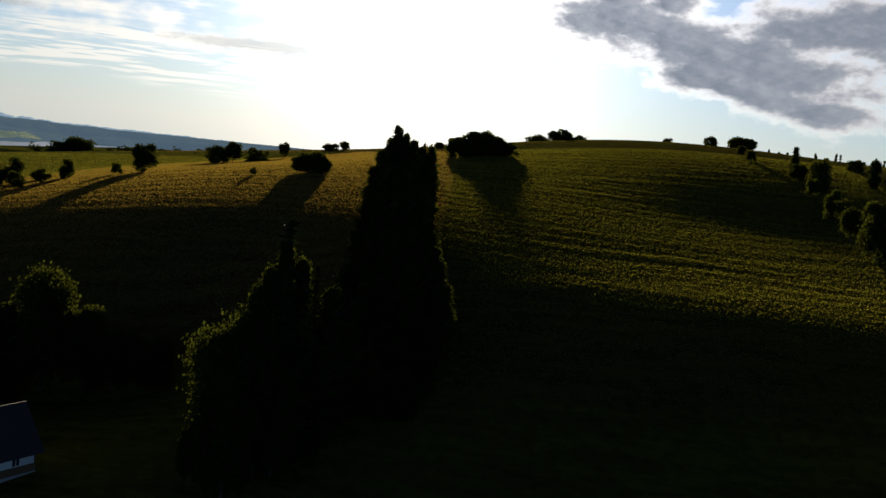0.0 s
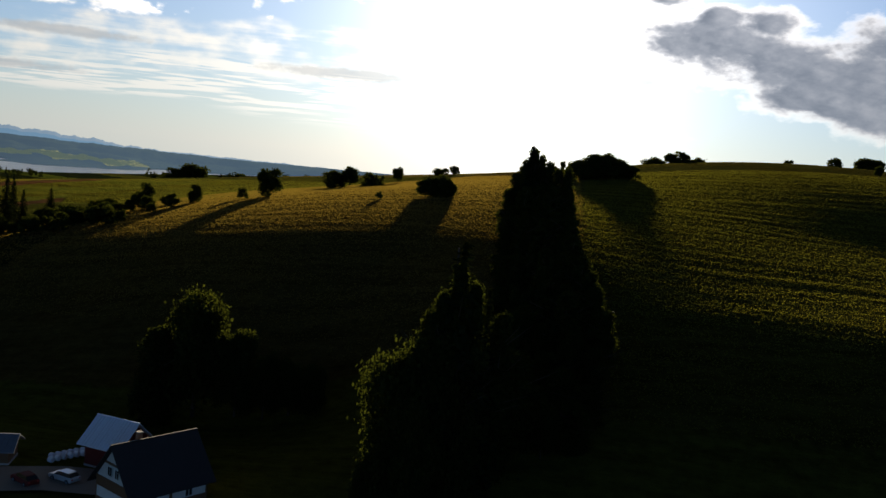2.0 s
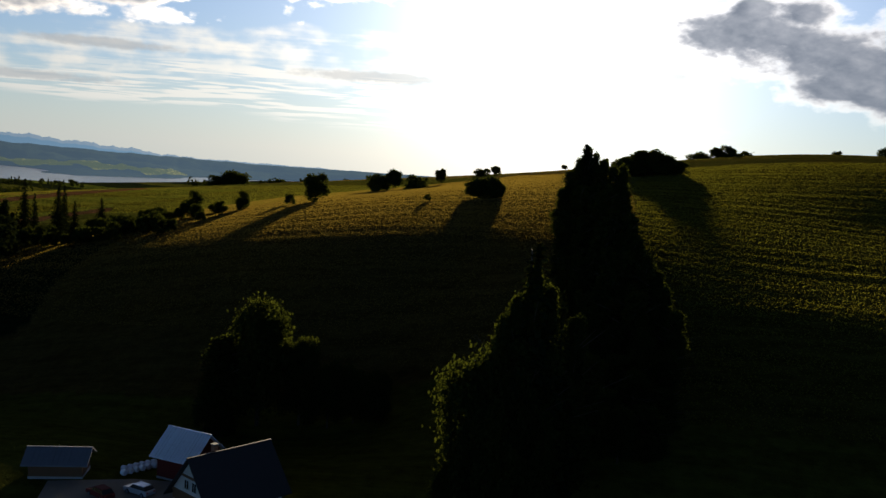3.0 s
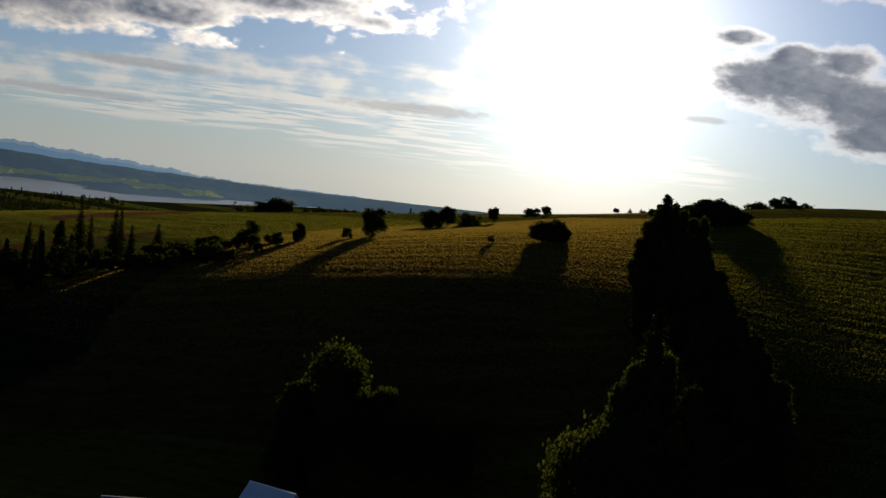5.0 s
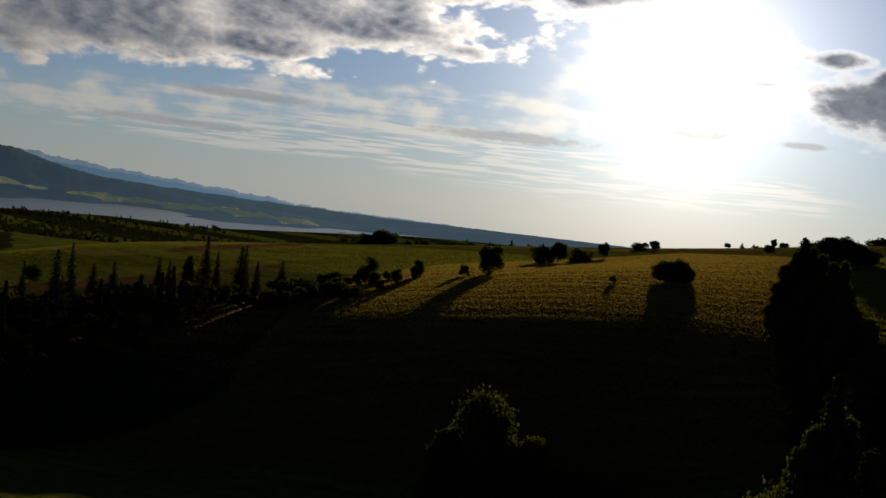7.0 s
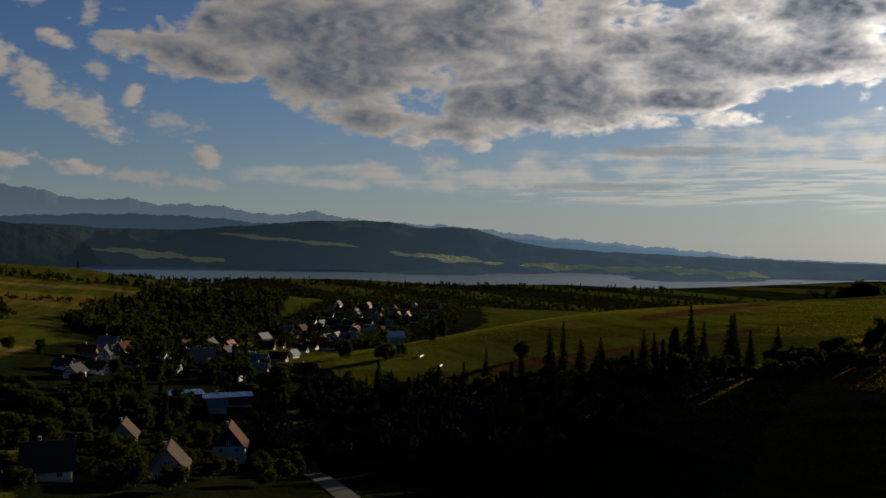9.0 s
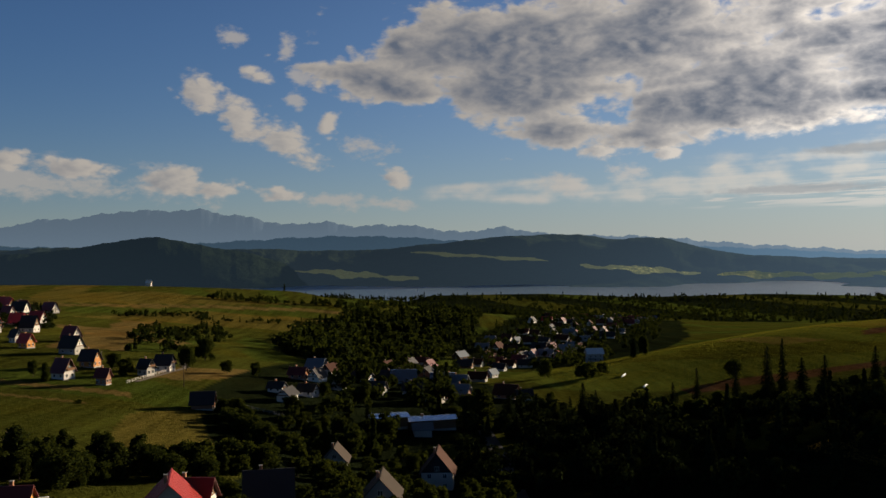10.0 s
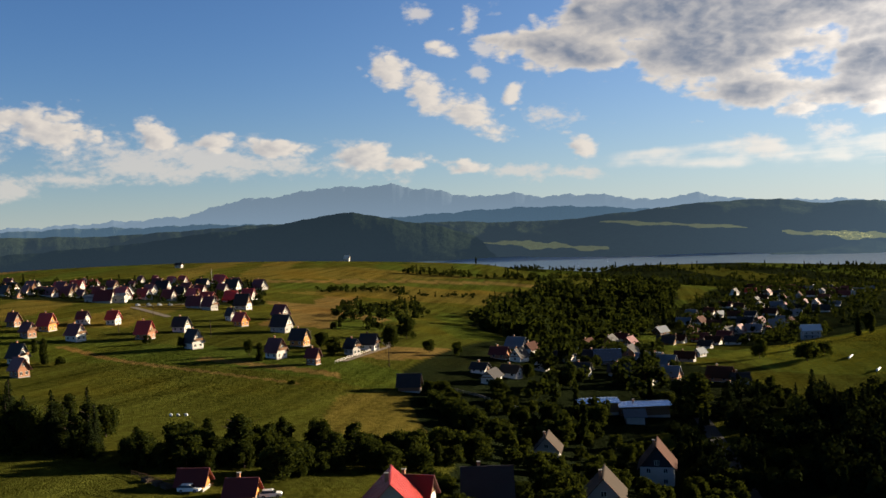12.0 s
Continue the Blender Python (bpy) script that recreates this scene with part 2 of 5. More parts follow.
def leaf_material(name, dark, light, trans=0.35):
    m, nt, b = material(name)
    nt.nodes.remove(b)
    isl = nt.nodes.new("ShaderNodeNewGeometry").outputs["Random Per Island"]
    info = nt.nodes.new("ShaderNodeObjectInfo").outputs["Random"]
    big = noise_node(nt, coord(nt), 0.5, 2.0)
    f = math_node(nt, "ADD", math_node(nt, "MULTIPLY", isl, 0.55), math_node(nt, "ADD", math_node(nt, "MULTIPLY", info, 0.25), math_node(nt, "MULTIPLY", big, 0.3)), clamp=True)
    c = mix_node(nt, f, dark, light)
    d = nt.nodes.new("ShaderNodeBsdfDiffuse")
    t = nt.nodes.new("ShaderNodeBsdfTranslucent")
    nt.links.new(c, d.inputs[0])
    nt.links.new(mix_node(nt, 1.0, c, (1.35, 1.25, 0.55), "MULTIPLY"), t.inputs[0])
    mx = nt.nodes.new("ShaderNodeMixShader")
    mx.inputs[0].default_value = trans
    nt.links.new(d.outputs[0], mx.inputs[1])
    nt.links.new(t.outputs[0], mx.inputs[2])
    nt.links.new(mx.outputs[0], nt.nodes["Material Output"].inputs[0])
    return m


def ground_material():
    m, nt, b = material("meadow_ground")
    at = nt.nodes.new("ShaderNodeAttribute")
    at.attribute_name = "crop"
    v = coord(nt)
    sep = nt.nodes.new("ShaderNodeSeparateXYZ")
    nt.links.new(v, sep.inputs[0])
    turned = nt.nodes.new("ShaderNodeMapping")
    turned.inputs["Rotation"].default_value = (0, 0, radians(-33))
    turned.vector_type = "TEXTURE"
    turned.inputs["Scale"].default_value = (90.0, 8.0, 50.0)
    nt.links.new(v, turned.inputs[0])
    row_a = noise_node(nt, coord(nt, (0.045, 0.26, 0.05)), 1.0, 6.0, 0.72)
    row_b = noise_node(nt, turned.outputs[0], 1.0, 4.0, 0.6)
    west = step_node(nt, sep.outputs[0], -230.0, -180.0, 1.0, 0.0)
    mixed = nt.nodes.new("ShaderNodeMix")
    nt.links.new(west, mixed.inputs[0])
    nt.links.new(row_a, mixed.inputs[2])
    nt.links.new(row_b, mixed.inputs[3])
    stripe = mixed.outputs[0]
    tuft = noise_node(nt, v, 0.45, 6.0, 0.65)
    fine = noise_node(nt, v, 2.2, 4.0, 0.6)
    patch = noise_node(nt, v, 0.018, 4.0, 0.55)
    k = math_node(nt, "ADD", -0.8, math_node(nt, "ADD", math_node(nt, "MULTIPLY", stripe, 2.0), math_node(nt, "MULTIPLY", tuft, 1.6)))
    c = mix_node(nt, 1.0, at.outputs["Color"], k, "MULTIPLY")
    dry = step_node(nt, patch, 0.45, 0.68, 0.0, 0.55)
    c = mix_node(nt, dry, c, mix_node(nt, 1.0, c, (1.35, 1.08, 0.8), "MULTIPLY"))
    nt.links.new(c, b.inputs["Base Color"])
    b.inputs["Roughness"].default_value = 0.95
    b.inputs["Specular IOR Level"].default_value = 0.0
    # standing blades and tufts catch the low sun
    bump(nt, b, math_node(nt, "ADD", math_node(nt, "MULTIPLY", stripe, 0.9), math_node(nt, "ADD", math_node(nt, "MULTIPLY", tuft, 1.0), math_node(nt, "MULTIPLY", fine, 0.9))), 1.0, 1.0)
    return m


def water_material():
    m, nt, b = material("lake_water")
    b.inputs["Base Color"].default_value = (0.10, 0.17, 0.25, 1)
    b.inputs["Roughness"].default_value = 0.30
    b.inputs["IOR"].default_value = 1.33
    bump(nt, b, noise_node(nt, coord(nt, (0.05, 0.05, 0.05)), 1.0, 4.0), 0.8, 4.0)
    return m


def haze_glow_material(name, colour, air, gain, field=None, forest=0.004, relief=0.8, sunward=3.0):
    """Far hills: woods and clearings; kilometres of blue haze are painted in as emission."""
    m, nt, b = material(name)
    v = coord(nt)
    n = noise_node(nt, v, forest * 3.0, 9.0, 0.68)
    big = noise_node(nt, v, forest * 0.22, 3.0, 0.5)
    c = mix_node(nt, n, tuple(0.3 * x for x in colour), tuple(1.9 * x for x in colour))
    c = mix_node(nt, step_node(nt, big, 0.4, 0.62), c, mix_node(nt, 1.0, c, (1.9, 1.7, 1.2), "MULTIPLY"))
    if field:
        c = mix_node(nt, step_node(nt, big, 0.56, 0.60, 0.0, 0.8), c, field)
    nt.links.new(c, b.inputs["Base Color"])
    b.inputs["Roughness"].default_value = 1.0
    b.inputs["Specular IOR Level"].default_value = 0.0
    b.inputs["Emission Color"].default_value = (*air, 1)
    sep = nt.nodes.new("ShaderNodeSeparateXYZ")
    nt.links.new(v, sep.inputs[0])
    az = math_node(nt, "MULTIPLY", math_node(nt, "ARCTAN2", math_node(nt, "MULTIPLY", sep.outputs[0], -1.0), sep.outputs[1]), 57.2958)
    # painted haze: the surface glows more on the side of the sun and low down
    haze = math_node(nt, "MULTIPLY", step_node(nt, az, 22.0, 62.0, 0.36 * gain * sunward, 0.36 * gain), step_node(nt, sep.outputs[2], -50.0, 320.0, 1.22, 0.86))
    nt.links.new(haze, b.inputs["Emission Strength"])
    bump(nt, b, n, relief, 22.0)
    return m


GROUND, WATER = ground_material(), water_material()
# the second colour of each is haze that the surface itself gives off
FAR_HILLS = haze_glow_material("wooded_hills", (0.011, 0.018, 0.013), (0.037, 0.058, 0.080), 0.50)
NEAR_HILLS = haze_glow_material("near_wooded_hills", (0.007, 0.012, 0.009), (0.026, 0.043, 0.060), 0.50)
FOOTHILLS = haze_glow_material("hazy_foothills", (0.03, 0.045, 0.05), (0.075, 0.13, 0.19), 0.62)
MOUNTAINS = haze_glow_material("hazy_mountains", (0.02, 0.028, 0.04), (0.180, 0.250, 0.325), 0.80, None, 0.004, 0.1, 1.3)
# meadows glow as if sunlit; the sunward copy is dimmer, offsetting its stronger haze
SUNWARD_CLEARING_GLOW = haze_glow_material("far_sunward_meadow_glow", (0.06, 0.065, 0.03), (0.055, 0.075, 0.065), 0.50, None, 0.02)
CLEARING_GLOW = haze_glow_material("far_meadow_glow", (0.105, 0.115, 0.05), (0.10, 0.115, 0.085), 0.55, None, 0.02)
LEAF = leaf_material("broad_leaves", (0.010, 0.017, 0.006), (0.044, 0.055, 0.013), 0.42)
WOOD_LEAF = leaf_material("wood_leaves", (0.006, 0.010, 0.004), (0.027, 0.036, 0.010), 0.35)
NEEDLE = leaf_material("needles", (0.006, 0.010, 0.004), (0.019, 0.026, 0.009), 0.12)
BLADES = leaf_material("green_blades", (0.060, 0.064, 0.013), (0.100, 0.104, 0.022), 0.5)
DRY_BLADES = leaf_material("dry_blades", (0.086, 0.067, 0.022), (0.142, 0.109, 0.036), 0.5)
BARK = plain("bark", (0.07, 0.052, 0.038), 0.95, grain=9.0)
WHITE = plain("white_render", (0.60, 0.57, 0.53), 0.9)
CREAM = plain("cream_render", (0.58, 0.50, 0.38), 0.9)
BRICK = plain("bare_brick_wall", (0.30, 0.15, 0.09), 0.9, grain=6.0)
TIMBER = plain("brown_boards", (0.16, 0.085, 0.045), 0.8, grain=8.0)
ORANGE = plain("orange_boards", (0.50, 0.21, 0.05), 0.65, grain=8.0)
SLATE = plain("dark_roofing", (0.035, 0.033, 0.036), 0.65)
MAROON = plain("dark_red_roofing", (0.13, 0.022, 0.022), 0.5)
RED = plain("bright_red_roofing", (0.42, 0.035, 0.030), 0.45)
RUST = plain("rusty_roofing", (0.058, 0.020, 0.012), 0.95)
TAN = plain("weathered_tan_roofing", (0.050, 0.037, 0.029), 0.95)
PALE = plain("pale_painted_metal_roofing", (0.62, 0.68, 0.76), 0.35)
SHEET = plain("smooth_pale_blue_metal_roofing", (0.66, 0.74, 0.86), 0.24, metal=0.9, bumps=0.03)
ZINC = plain("grey_metal_roofing", (0.16, 0.185, 0.22), 0.6, metal=0.15)
GREY = plain("grey_render", (0.33, 0.32, 0.30), 0.9)
DARK = plain("dark_red_boards", (0.12, 0.018, 0.015), 0.8)
PANE = plain("window_glass", (0.02, 0.025, 0.03), 0.08, vary=0.05)
FRAME = plain("window_frame_paint", (0.6, 0.63, 0.6), 0.6)
ASPHALT = plain("asphalt", (0.055, 0.055, 0.058), 0.9)
FOIL = plain("white_plastic_foil", (0.75, 0.77, 0.8), 0.4)
RUBBER = plain("rubber", (0.02, 0.02, 0.02), 0.8)

# ---- lie of the land ----
BROAD_SWELL = (    # heights of wide swells on a 396 m lattice, columns from west to east
    2.6, -0.1, -16.3, -19.2, -6.7, 0, -0.1, 4.5, 2.6, 8.3, -0.5, -13.2, -1.7, -3.1,
    8.6, -0.8, 14, 12.6, -5, -7.9, -13.8, 15.2, 31.5, 32.3, 20.3, 15.1, -6.9, -5.3,
    -22.2, 23.1, 2, -17.4, -19.1, -4, -8, -2.2, 84.5, -20, 21.7, 29.6, 11.4, -28.9,
    6.5, -40.4, 2.7, 59.1, -34.4, 16.8, -3.1, 75.9, 44.2, 36.6, 50.3, 23.9, 64.5, 15.7,
)
LOCAL_SWELL = (    # smaller swells on a 126 m lattice round the village
    0.2, 2.2, 3.4, 2.9, -6.8, -5, 1.4, 3.5, -5.3, -7.8,
    -9, 1.4, 5.3, -7.8, 13.7, 5.7, 3.2, -12.6, -0.8, -3.3,
    12.1, 0.6, 2.1, 2.1, -0.2, -8.6, -13.7, 9.6, 7.7, -10.4,
    -2.2, 10, -6.5, -6.7, 13.2, -5.7, -11.3, -5.4, 0.1, -8.8,
)
NEAR_SHORE = ((-180, 24, 28, 31, 37, 44, 50, 57, 58.5, 61, 65, 67.5, 69.5, 80, 97, 110, 180), (9000, 2640, 2440, 2320, 2430, 2330, 2520, 2520, 2290, 2450, 2720, 2980, 3150, 3150, 3000, 3600, 9000))
FAR_SHORE = ((-180, 24, 32, 43, 50, 57, 67, 72, 85, 100, 180), (9000, 2660, 2740, 2820, 2960, 3140, 3540, 3600, 3750, 3900, 9000))
LAKE_Z = -48.0
HUB = (-48.0, 10.0)


def swell(x, y, amps, x0, y0, nx, ny, s):
    z = np.zeros_like(x)
    for i in range(nx):
        gx = np.exp(-((x - x0 - i * s) ** 2) / (1.3 * s * s))
        for j in range(ny):
            z += amps[i * ny + j] * gx * np.exp(-((y - y0 - j * s) ** 2) / (1.3 * s * s))
    return z


def smooth(t):
    t = np.clip(t, 0.0, 1.0)
    return t * t * (3 - 2 * t)


def height(x, y):
    """The ground's height at places given as numpy arrays."""
    x, y = np.asarray(x, float), np.asarray(y, float)
    z = swell(x, y, BROAD_SWELL, -2400, -600, 8, 7, 396.0) + swell(x, y, LOCAL_SWELL, -672, -48, 8, 5, 126.0) - 24
    z = z - 12 * np.exp(-(((x + 68) / 42) ** 2) - ((y - 162) / 30) ** 2) - 7 * np.exp(-(((x + 280) / 55) ** 2) - ((y - 151) / 45) ** 2)
    z = z - 15 * np.exp(-(((x + 152) / 58) ** 2) - ((y - 172) / 44) ** 2)
    z = z - 13 * np.exp(-(((x - 55) / 75) ** 2) - ((y - 105) / 52) ** 2)
    z = z - 3.2 * np.exp(-(((x + 58) / 26) ** 2) - ((y - 210) / 20) ** 2)
    z = z + 1.9 * np.exp(-(((x - 70) / 62) ** 2) - ((y - 181) / 26) ** 2)
    z = z - 0.9 * np.exp(-(((x - 105) / 45) ** 2) - ((y - 288) / 30) ** 2)
    r, az = np.hypot(x - HUB[0], y - HUB[1]), np.degrees(np.arctan2(HUB[0] - x, y - HUB[1]))
    shore = np.interp(az, *NEAR_SHORE)
    bed = smooth((r - shore + 120) / 240)
    z = z * (1 - bed) + (LAKE_Z - 6) * bed
    start = np.interp(az, (55, 64, 70, 90, 100, 112), (1150, 1250, 1750, 1700, 1350, 1300))
    low = smooth((r - start) / 600) * (1 - bed) * smooth((az - 18) / 10) * smooth((125 - az) / 12)
    z = z * (1 - low) + (LAKE_Z + 3) * low
    return z


def furrows(x, y):
    """Low uneven ridges left by mowing across the near slopes."""
    u = y + 0.10 * x + 2.5 * np.sin(x / 31.0) + 1.5 * np.sin(x / 11.0 + y / 40.0)
    v = y - 0.06 * x + 3.0 * np.sin(x / 47.0 + 1.0)
    f = np.sin(u * 0.73) * (0.6 + 0.4 * np.sin(x / 19.0 + y / 13.0)) + 0.7 * np.sin(v * 0.41 + 2.0) * (0.5 + 0.5 * np.sin(x / 27.0 - y / 17.0)) + 0.5 * np.sin(u * 1.21 + 0.3 * x)
    near = smooth((y - 110) / 40) * smooth((430 - y) / 60) * smooth((x + 230) / 60) * smooth((190 - x) / 60)
    return f * near * (0.035 + 0.025 * smooth((x + 20) / 50))


def ground_z(x, y):
    return float(height(np.array([x]), np.array([y]))[0])


def grid_mesh(name, xs, ys, zs, mat, wrap=False):
    """A quad sheet from 2D arrays of places."""
    n, m = xs.shape
    idx = np.arange(n * m).reshape(n, m)
    a, b = idx[:-1, :-1], idx[1:, :-1]
    c, d = idx[1:, 1:], idx[:-1, 1:]
    faces = np.stack([a, d, c, b], -1).reshape(-1, 4)
    if wrap:
        w = np.stack([idx[:-1, -1], idx[:-1, 0], idx[1:, 0], idx[1:, -1]], -1)
        faces = np.concatenate([faces, w])
    me = bpy.data.meshes.new(name)
    co = np.stack([xs, ys, zs], -1).reshape(-1, 3).astype(np.float32)
    me.vertices.add(len(co))
    me.vertices.foreach_set("co", co.ravel())
    me.loops.add(faces.size)
    me.loops.foreach_set("vertex_index", faces.ravel().astype(np.int32))
    me.polygons.add(len(faces))
    me.polygons.foreach_set("loop_start", np.arange(0, faces.size, 4, dtype=np.int32))
    me.polygons.foreach_set("use_smooth", np.ones(len(faces), bool))
    me.update(calc_edges=True)
    me.materials.append(mat)
    return new(name, me)


def inside(x, y, poly):
    hit = np.zeros(x.shape, bool)
    for (x1, y1), (x2, y2) in zip(poly, poly[1:] + poly[:1]):
        cross = (y1 > y) != (y2 > y)
        hit ^= cross & (x < (x2 - x1) * (y - y1) / ((y2 - y1) or 1e-9) + x1)
    return hit


BRIGHT = (0.078, 0.100, 0.017)
MEADOW, NEARDRY = (0.046, 0.046, 0.010), (0.064, 0.050, 0.014)
GRASS, DRYGRASS, OCHRE, PLOUGH, SHADED_SCRUB, LUSH = (0.058, 0.064, 0.011), (0.105, 0.088, 0.019), (0.140, 0.100, 0.033), (0.090, 0.049, 0.024), (0.012, 0.017, 0.007), (0.054, 0.073, 0.012)
FIELDS = [
    (NEARDRY, [(-230, 170), (-6, 170), (-2, 480), (-60, 560), (-160, 330)]),
    (MEADOW, [(-6, 150), (140, 150), (200, 480), (-2, 480)]),
    (DRYGRASS, [(-1116, 214), (-1186, 335), (-1108, 412), (-1095, 512), (-1062, 394), (-1019, 200)]),
    (OCHRE, [(-1006, 192), (-1048, 347), (-1051, 490), (-1011, 567), (-991, 555), (-1026, 477), (-1023, 338), (-985, 188)]),
    (LUSH, [(-977, 192), (-1013, 334), (-1011, 470), (-959, 472), (-955, 339), (-942, 229), (-937, 184)]),
    (SHADED_SCRUB, [(-933, 226), (-946, 335), (-933, 458), (-916, 442), (-919, 325), (-909, 220)]),
    (OCHRE, [(-815, 154), (-789, 189), (-650, 203), (-604, 184), (-684, 162), (-770, 145)]),
    (GRASS, [(-872, 252), (-905, 417), (-835, 371), (-776, 271), (-786, 235)]),
    (DRYGRASS, [(-900, 180), (-990, 330), (-960, 470), (-860, 380)]),
    (OCHRE, [(-484, 141), (-483, 178), (-457, 173), (-443, 135), (-456, 124)]),
    (LUSH, [(-600, -60), (-470, 110), (-392, 140), (-383, 108), (-452, 60), (-530, -80)]),
    (DRYGRASS, [(-374, 91), (-384, 114), (-356, 123), (-321, 118), (-297, 103), (-297, 84), (-318, 69)]),
    (OCHRE, [(-474, 60), (-420, 102), (-410, 99), (-465, 57)]),
    (OCHRE, [(-525, 0), (-478, 24), (-435, 53), (-398, 81), (-398, 84), (-436, 57), (-480, 28), (-526, 5)]),
    (BRIGHT, [(-522, 390), (-415, 389), (-361, 389), (-324, 400), (-282, 406), (-257, 441), (-248, 421), (-273, 390), (-306, 361), (-334, 339), (-338, 318), (-400, 300), (-480, 330)]),
    (GRASS, [(-390, 406), (-317, 431), (-257, 441), (-282, 406), (-324, 400), (-375, 389)]),
    (BRIGHT, [(-430, 470), (-317, 431), (-240, 445), (-230, 480), (-343, 470), (-430, 510)]),
    (PLOUGH, [(-343, 470), (-329, 515), (-307, 560), (-290, 540), (-312, 482), (-331, 450)]),
    (DRYGRASS, [(-343, 478), (-329, 525), (-310, 620), (-520, 640), (-440, 515)]),
    (PLOUGH, [(-340, 321), (-334, 339), (-326, 349), (-306, 361), (-288, 377), (-273, 390), (-248, 421), (-239, 402), (-263, 374), (-279, 363), (-296, 347), (-314, 334), (-324, 311)]),
    # scrub, yards and ground under trees; shade is put into this near-black green
    (SHADED_SCRUB, [(-663, 262), (-538, 250), (-572, 295), (-755, 506), (-1043, 728), (-1013, 591), (-961, 487), (-852, 391)]),
    (SHADED_SCRUB, [(-660, 438), (-501, 404), (-560, 560), (-628, 660), (-1010, 1083), (-1090, 845), (-788, 524)]),
    (SHADED_SCRUB, [(-335, 120), (-340, 175), (-262, 172), (-170, 300), (-150, 200), (-205, 110), (-210, 70), (-262, 84)]),
    (SHADED_SCRUB, [(-745, -35), (-715, 30), (-735, 134), (-986, 188), (-985, 45), (-949, -67)]),
    (SHADED_SCRUB, [(-310, 100), (-330, 260), (-480, 300), (-560, 240), (-420, 130)]),
]


def build_ground():
    az = np.concatenate([np.arange(-42, 108, 0.22), np.arange(108, 318, 3.0)])
    r = np.concatenate([[0.02, 3.0, 10.0, 20.0], 30 * np.exp(np.linspace(0, math.log(4900 / 30.0), 420))])
    A, R = np.meshgrid(np.radians(az), r, indexing="ij")
    xs, ys = HUB[0] - R * np.sin(A), HUB[1] + R * np.cos(A)
    xs = np.vstack([xs, xs[:1]])
    ys = np.vstack([ys, ys[:1]])
    zs = height(xs, ys) + furrows(xs, ys)
    ob = grid_mesh("ground", xs.T, ys.T, zs.T, GROUND)
    X, Y = xs.T.ravel(), ys.T.ravel()
    wob = 3.0 * np.sin(X * 0.05) + 2.0 * np.sin(Y * 0.11 + X * 0.03)
    col = np.tile(np.array(GRASS), (len(X), 1))
    # strip fields with different growth
    strip = np.floor((0.35 * X + 0.94 * Y + wob) / 34.0).astype(int)
    tones = np.array([GRASS, DRYGRASS, GRASS, LUSH, GRASS, OCHRE, GRASS, DRYGRASS, LUSH, GRASS, GRASS])
    far = (np.hypot(X + 60, Y) > 520)
    col[far] = tones[(strip[far] * 3 + 3) % 11]
    valley = far & (Y > 300) & (X < -430)
    col[valley] = np.array([GRASS, LUSH, GRASS])[strip[valley] % 3]
    flat = np.hypot(X - HUB[0], Y - HUB[1]) > 1450
    col[flat] = np.array([SHADED_SCRUB, GRASS, SHADED_SCRUB, LUSH, SHADED_SCRUB])[(strip[flat] // 3) % 5]
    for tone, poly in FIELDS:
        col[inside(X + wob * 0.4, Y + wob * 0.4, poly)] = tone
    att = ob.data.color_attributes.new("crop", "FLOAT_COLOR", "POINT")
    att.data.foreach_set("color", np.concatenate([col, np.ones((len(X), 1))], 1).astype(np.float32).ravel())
    tagged(ob, "rolling green and ochre meadows with strips of mown and ploughed fields", "ground", kind="structure")
    # lake
    a = np.radians(np.arange(14, 124, 1.0))
    rr = np.linspace(1500, 4900, 12)
    A, R = np.meshgrid(a, rr, indexing="ij")
    lake = grid_mesh("water", HUB[0] - R * np.sin(A), HUB[1] + R * np.cos(A), np.full(A.shape, LAKE_Z), WATER)
    lake.data.flip_normals() if lake.data.polygons[0].normal.z < 0 else None
    tagged(lake, "calm pale grey reservoir lake in the valley", "lake", kind="structure")


def ridge(name, crest_az, crest_el, r_foot, r_top, r_back, mat, rough, label, relief, eye=74.0):
    """A far range: foot, crest and back round the viewer; the crest's heights are given as angles."""
    az = np.arange(crest_az[0], crest_az[-1], 0.12)
    el = np.interp(az, crest_az, crest_el)
    el += sum(rough / k * np.sin(az * f * 2.1 + ph) for k, f, ph in ((1, 1.1, 0.3), (1.4, 2.7, 1.1), (2, 5.9, 2.0), (2.6, 11.3, 0.4), (3.4, 23.0, 1.9)))
    foot = np.interp(az, r_foot[0], r_foot[1])
    t = np.linspace(0, 1.4, 30)
    rows = []
    for k in t:
        if k <= 1:
            rr = foot + (r_top - foot) * k
            zt = eye + r_top * np.tan(np.radians(el))
            shape = smooth(np.array(k)) * 0.55 + k * 0.45
            zz = LAKE_Z - 5 + (zt - LAKE_Z + 5) * shape
        else:
            rr = r_top + (r_back - r_top) * (k - 1) / 0.4 + 0 * az
            zz = (eye + r_top * np.tan(np.radians(el))) * (1 - (k - 1) * 1.6) - 20 * (k - 1)
        rows.append((HUB[0] - rr * np.sin(np.radians(az)), HUB[1] + rr * np.cos(np.radians(az)), zz))
    gx, gy, gz = (np.array([row[i] for row in rows]) for i in range(3))
    for i, k in enumerate(t):
        amp = relief * math.sin(min(k, 1.0) * math.pi) ** 0.7 + 0.12 * relief * (0.5 < k < 1.05)
        gz[i] += [amp * noise.fractal(Vector((a / 420.0, b / 420.0, 0.3)), 1.0, 2.0, 5) for a, b in zip(gx[i], gy[i])]
    ob = grid_mesh(name, gx, gy, gz, mat)
    tagged(ob, label, "hills", kind="structure")
    return az, t, gx, gy, gz


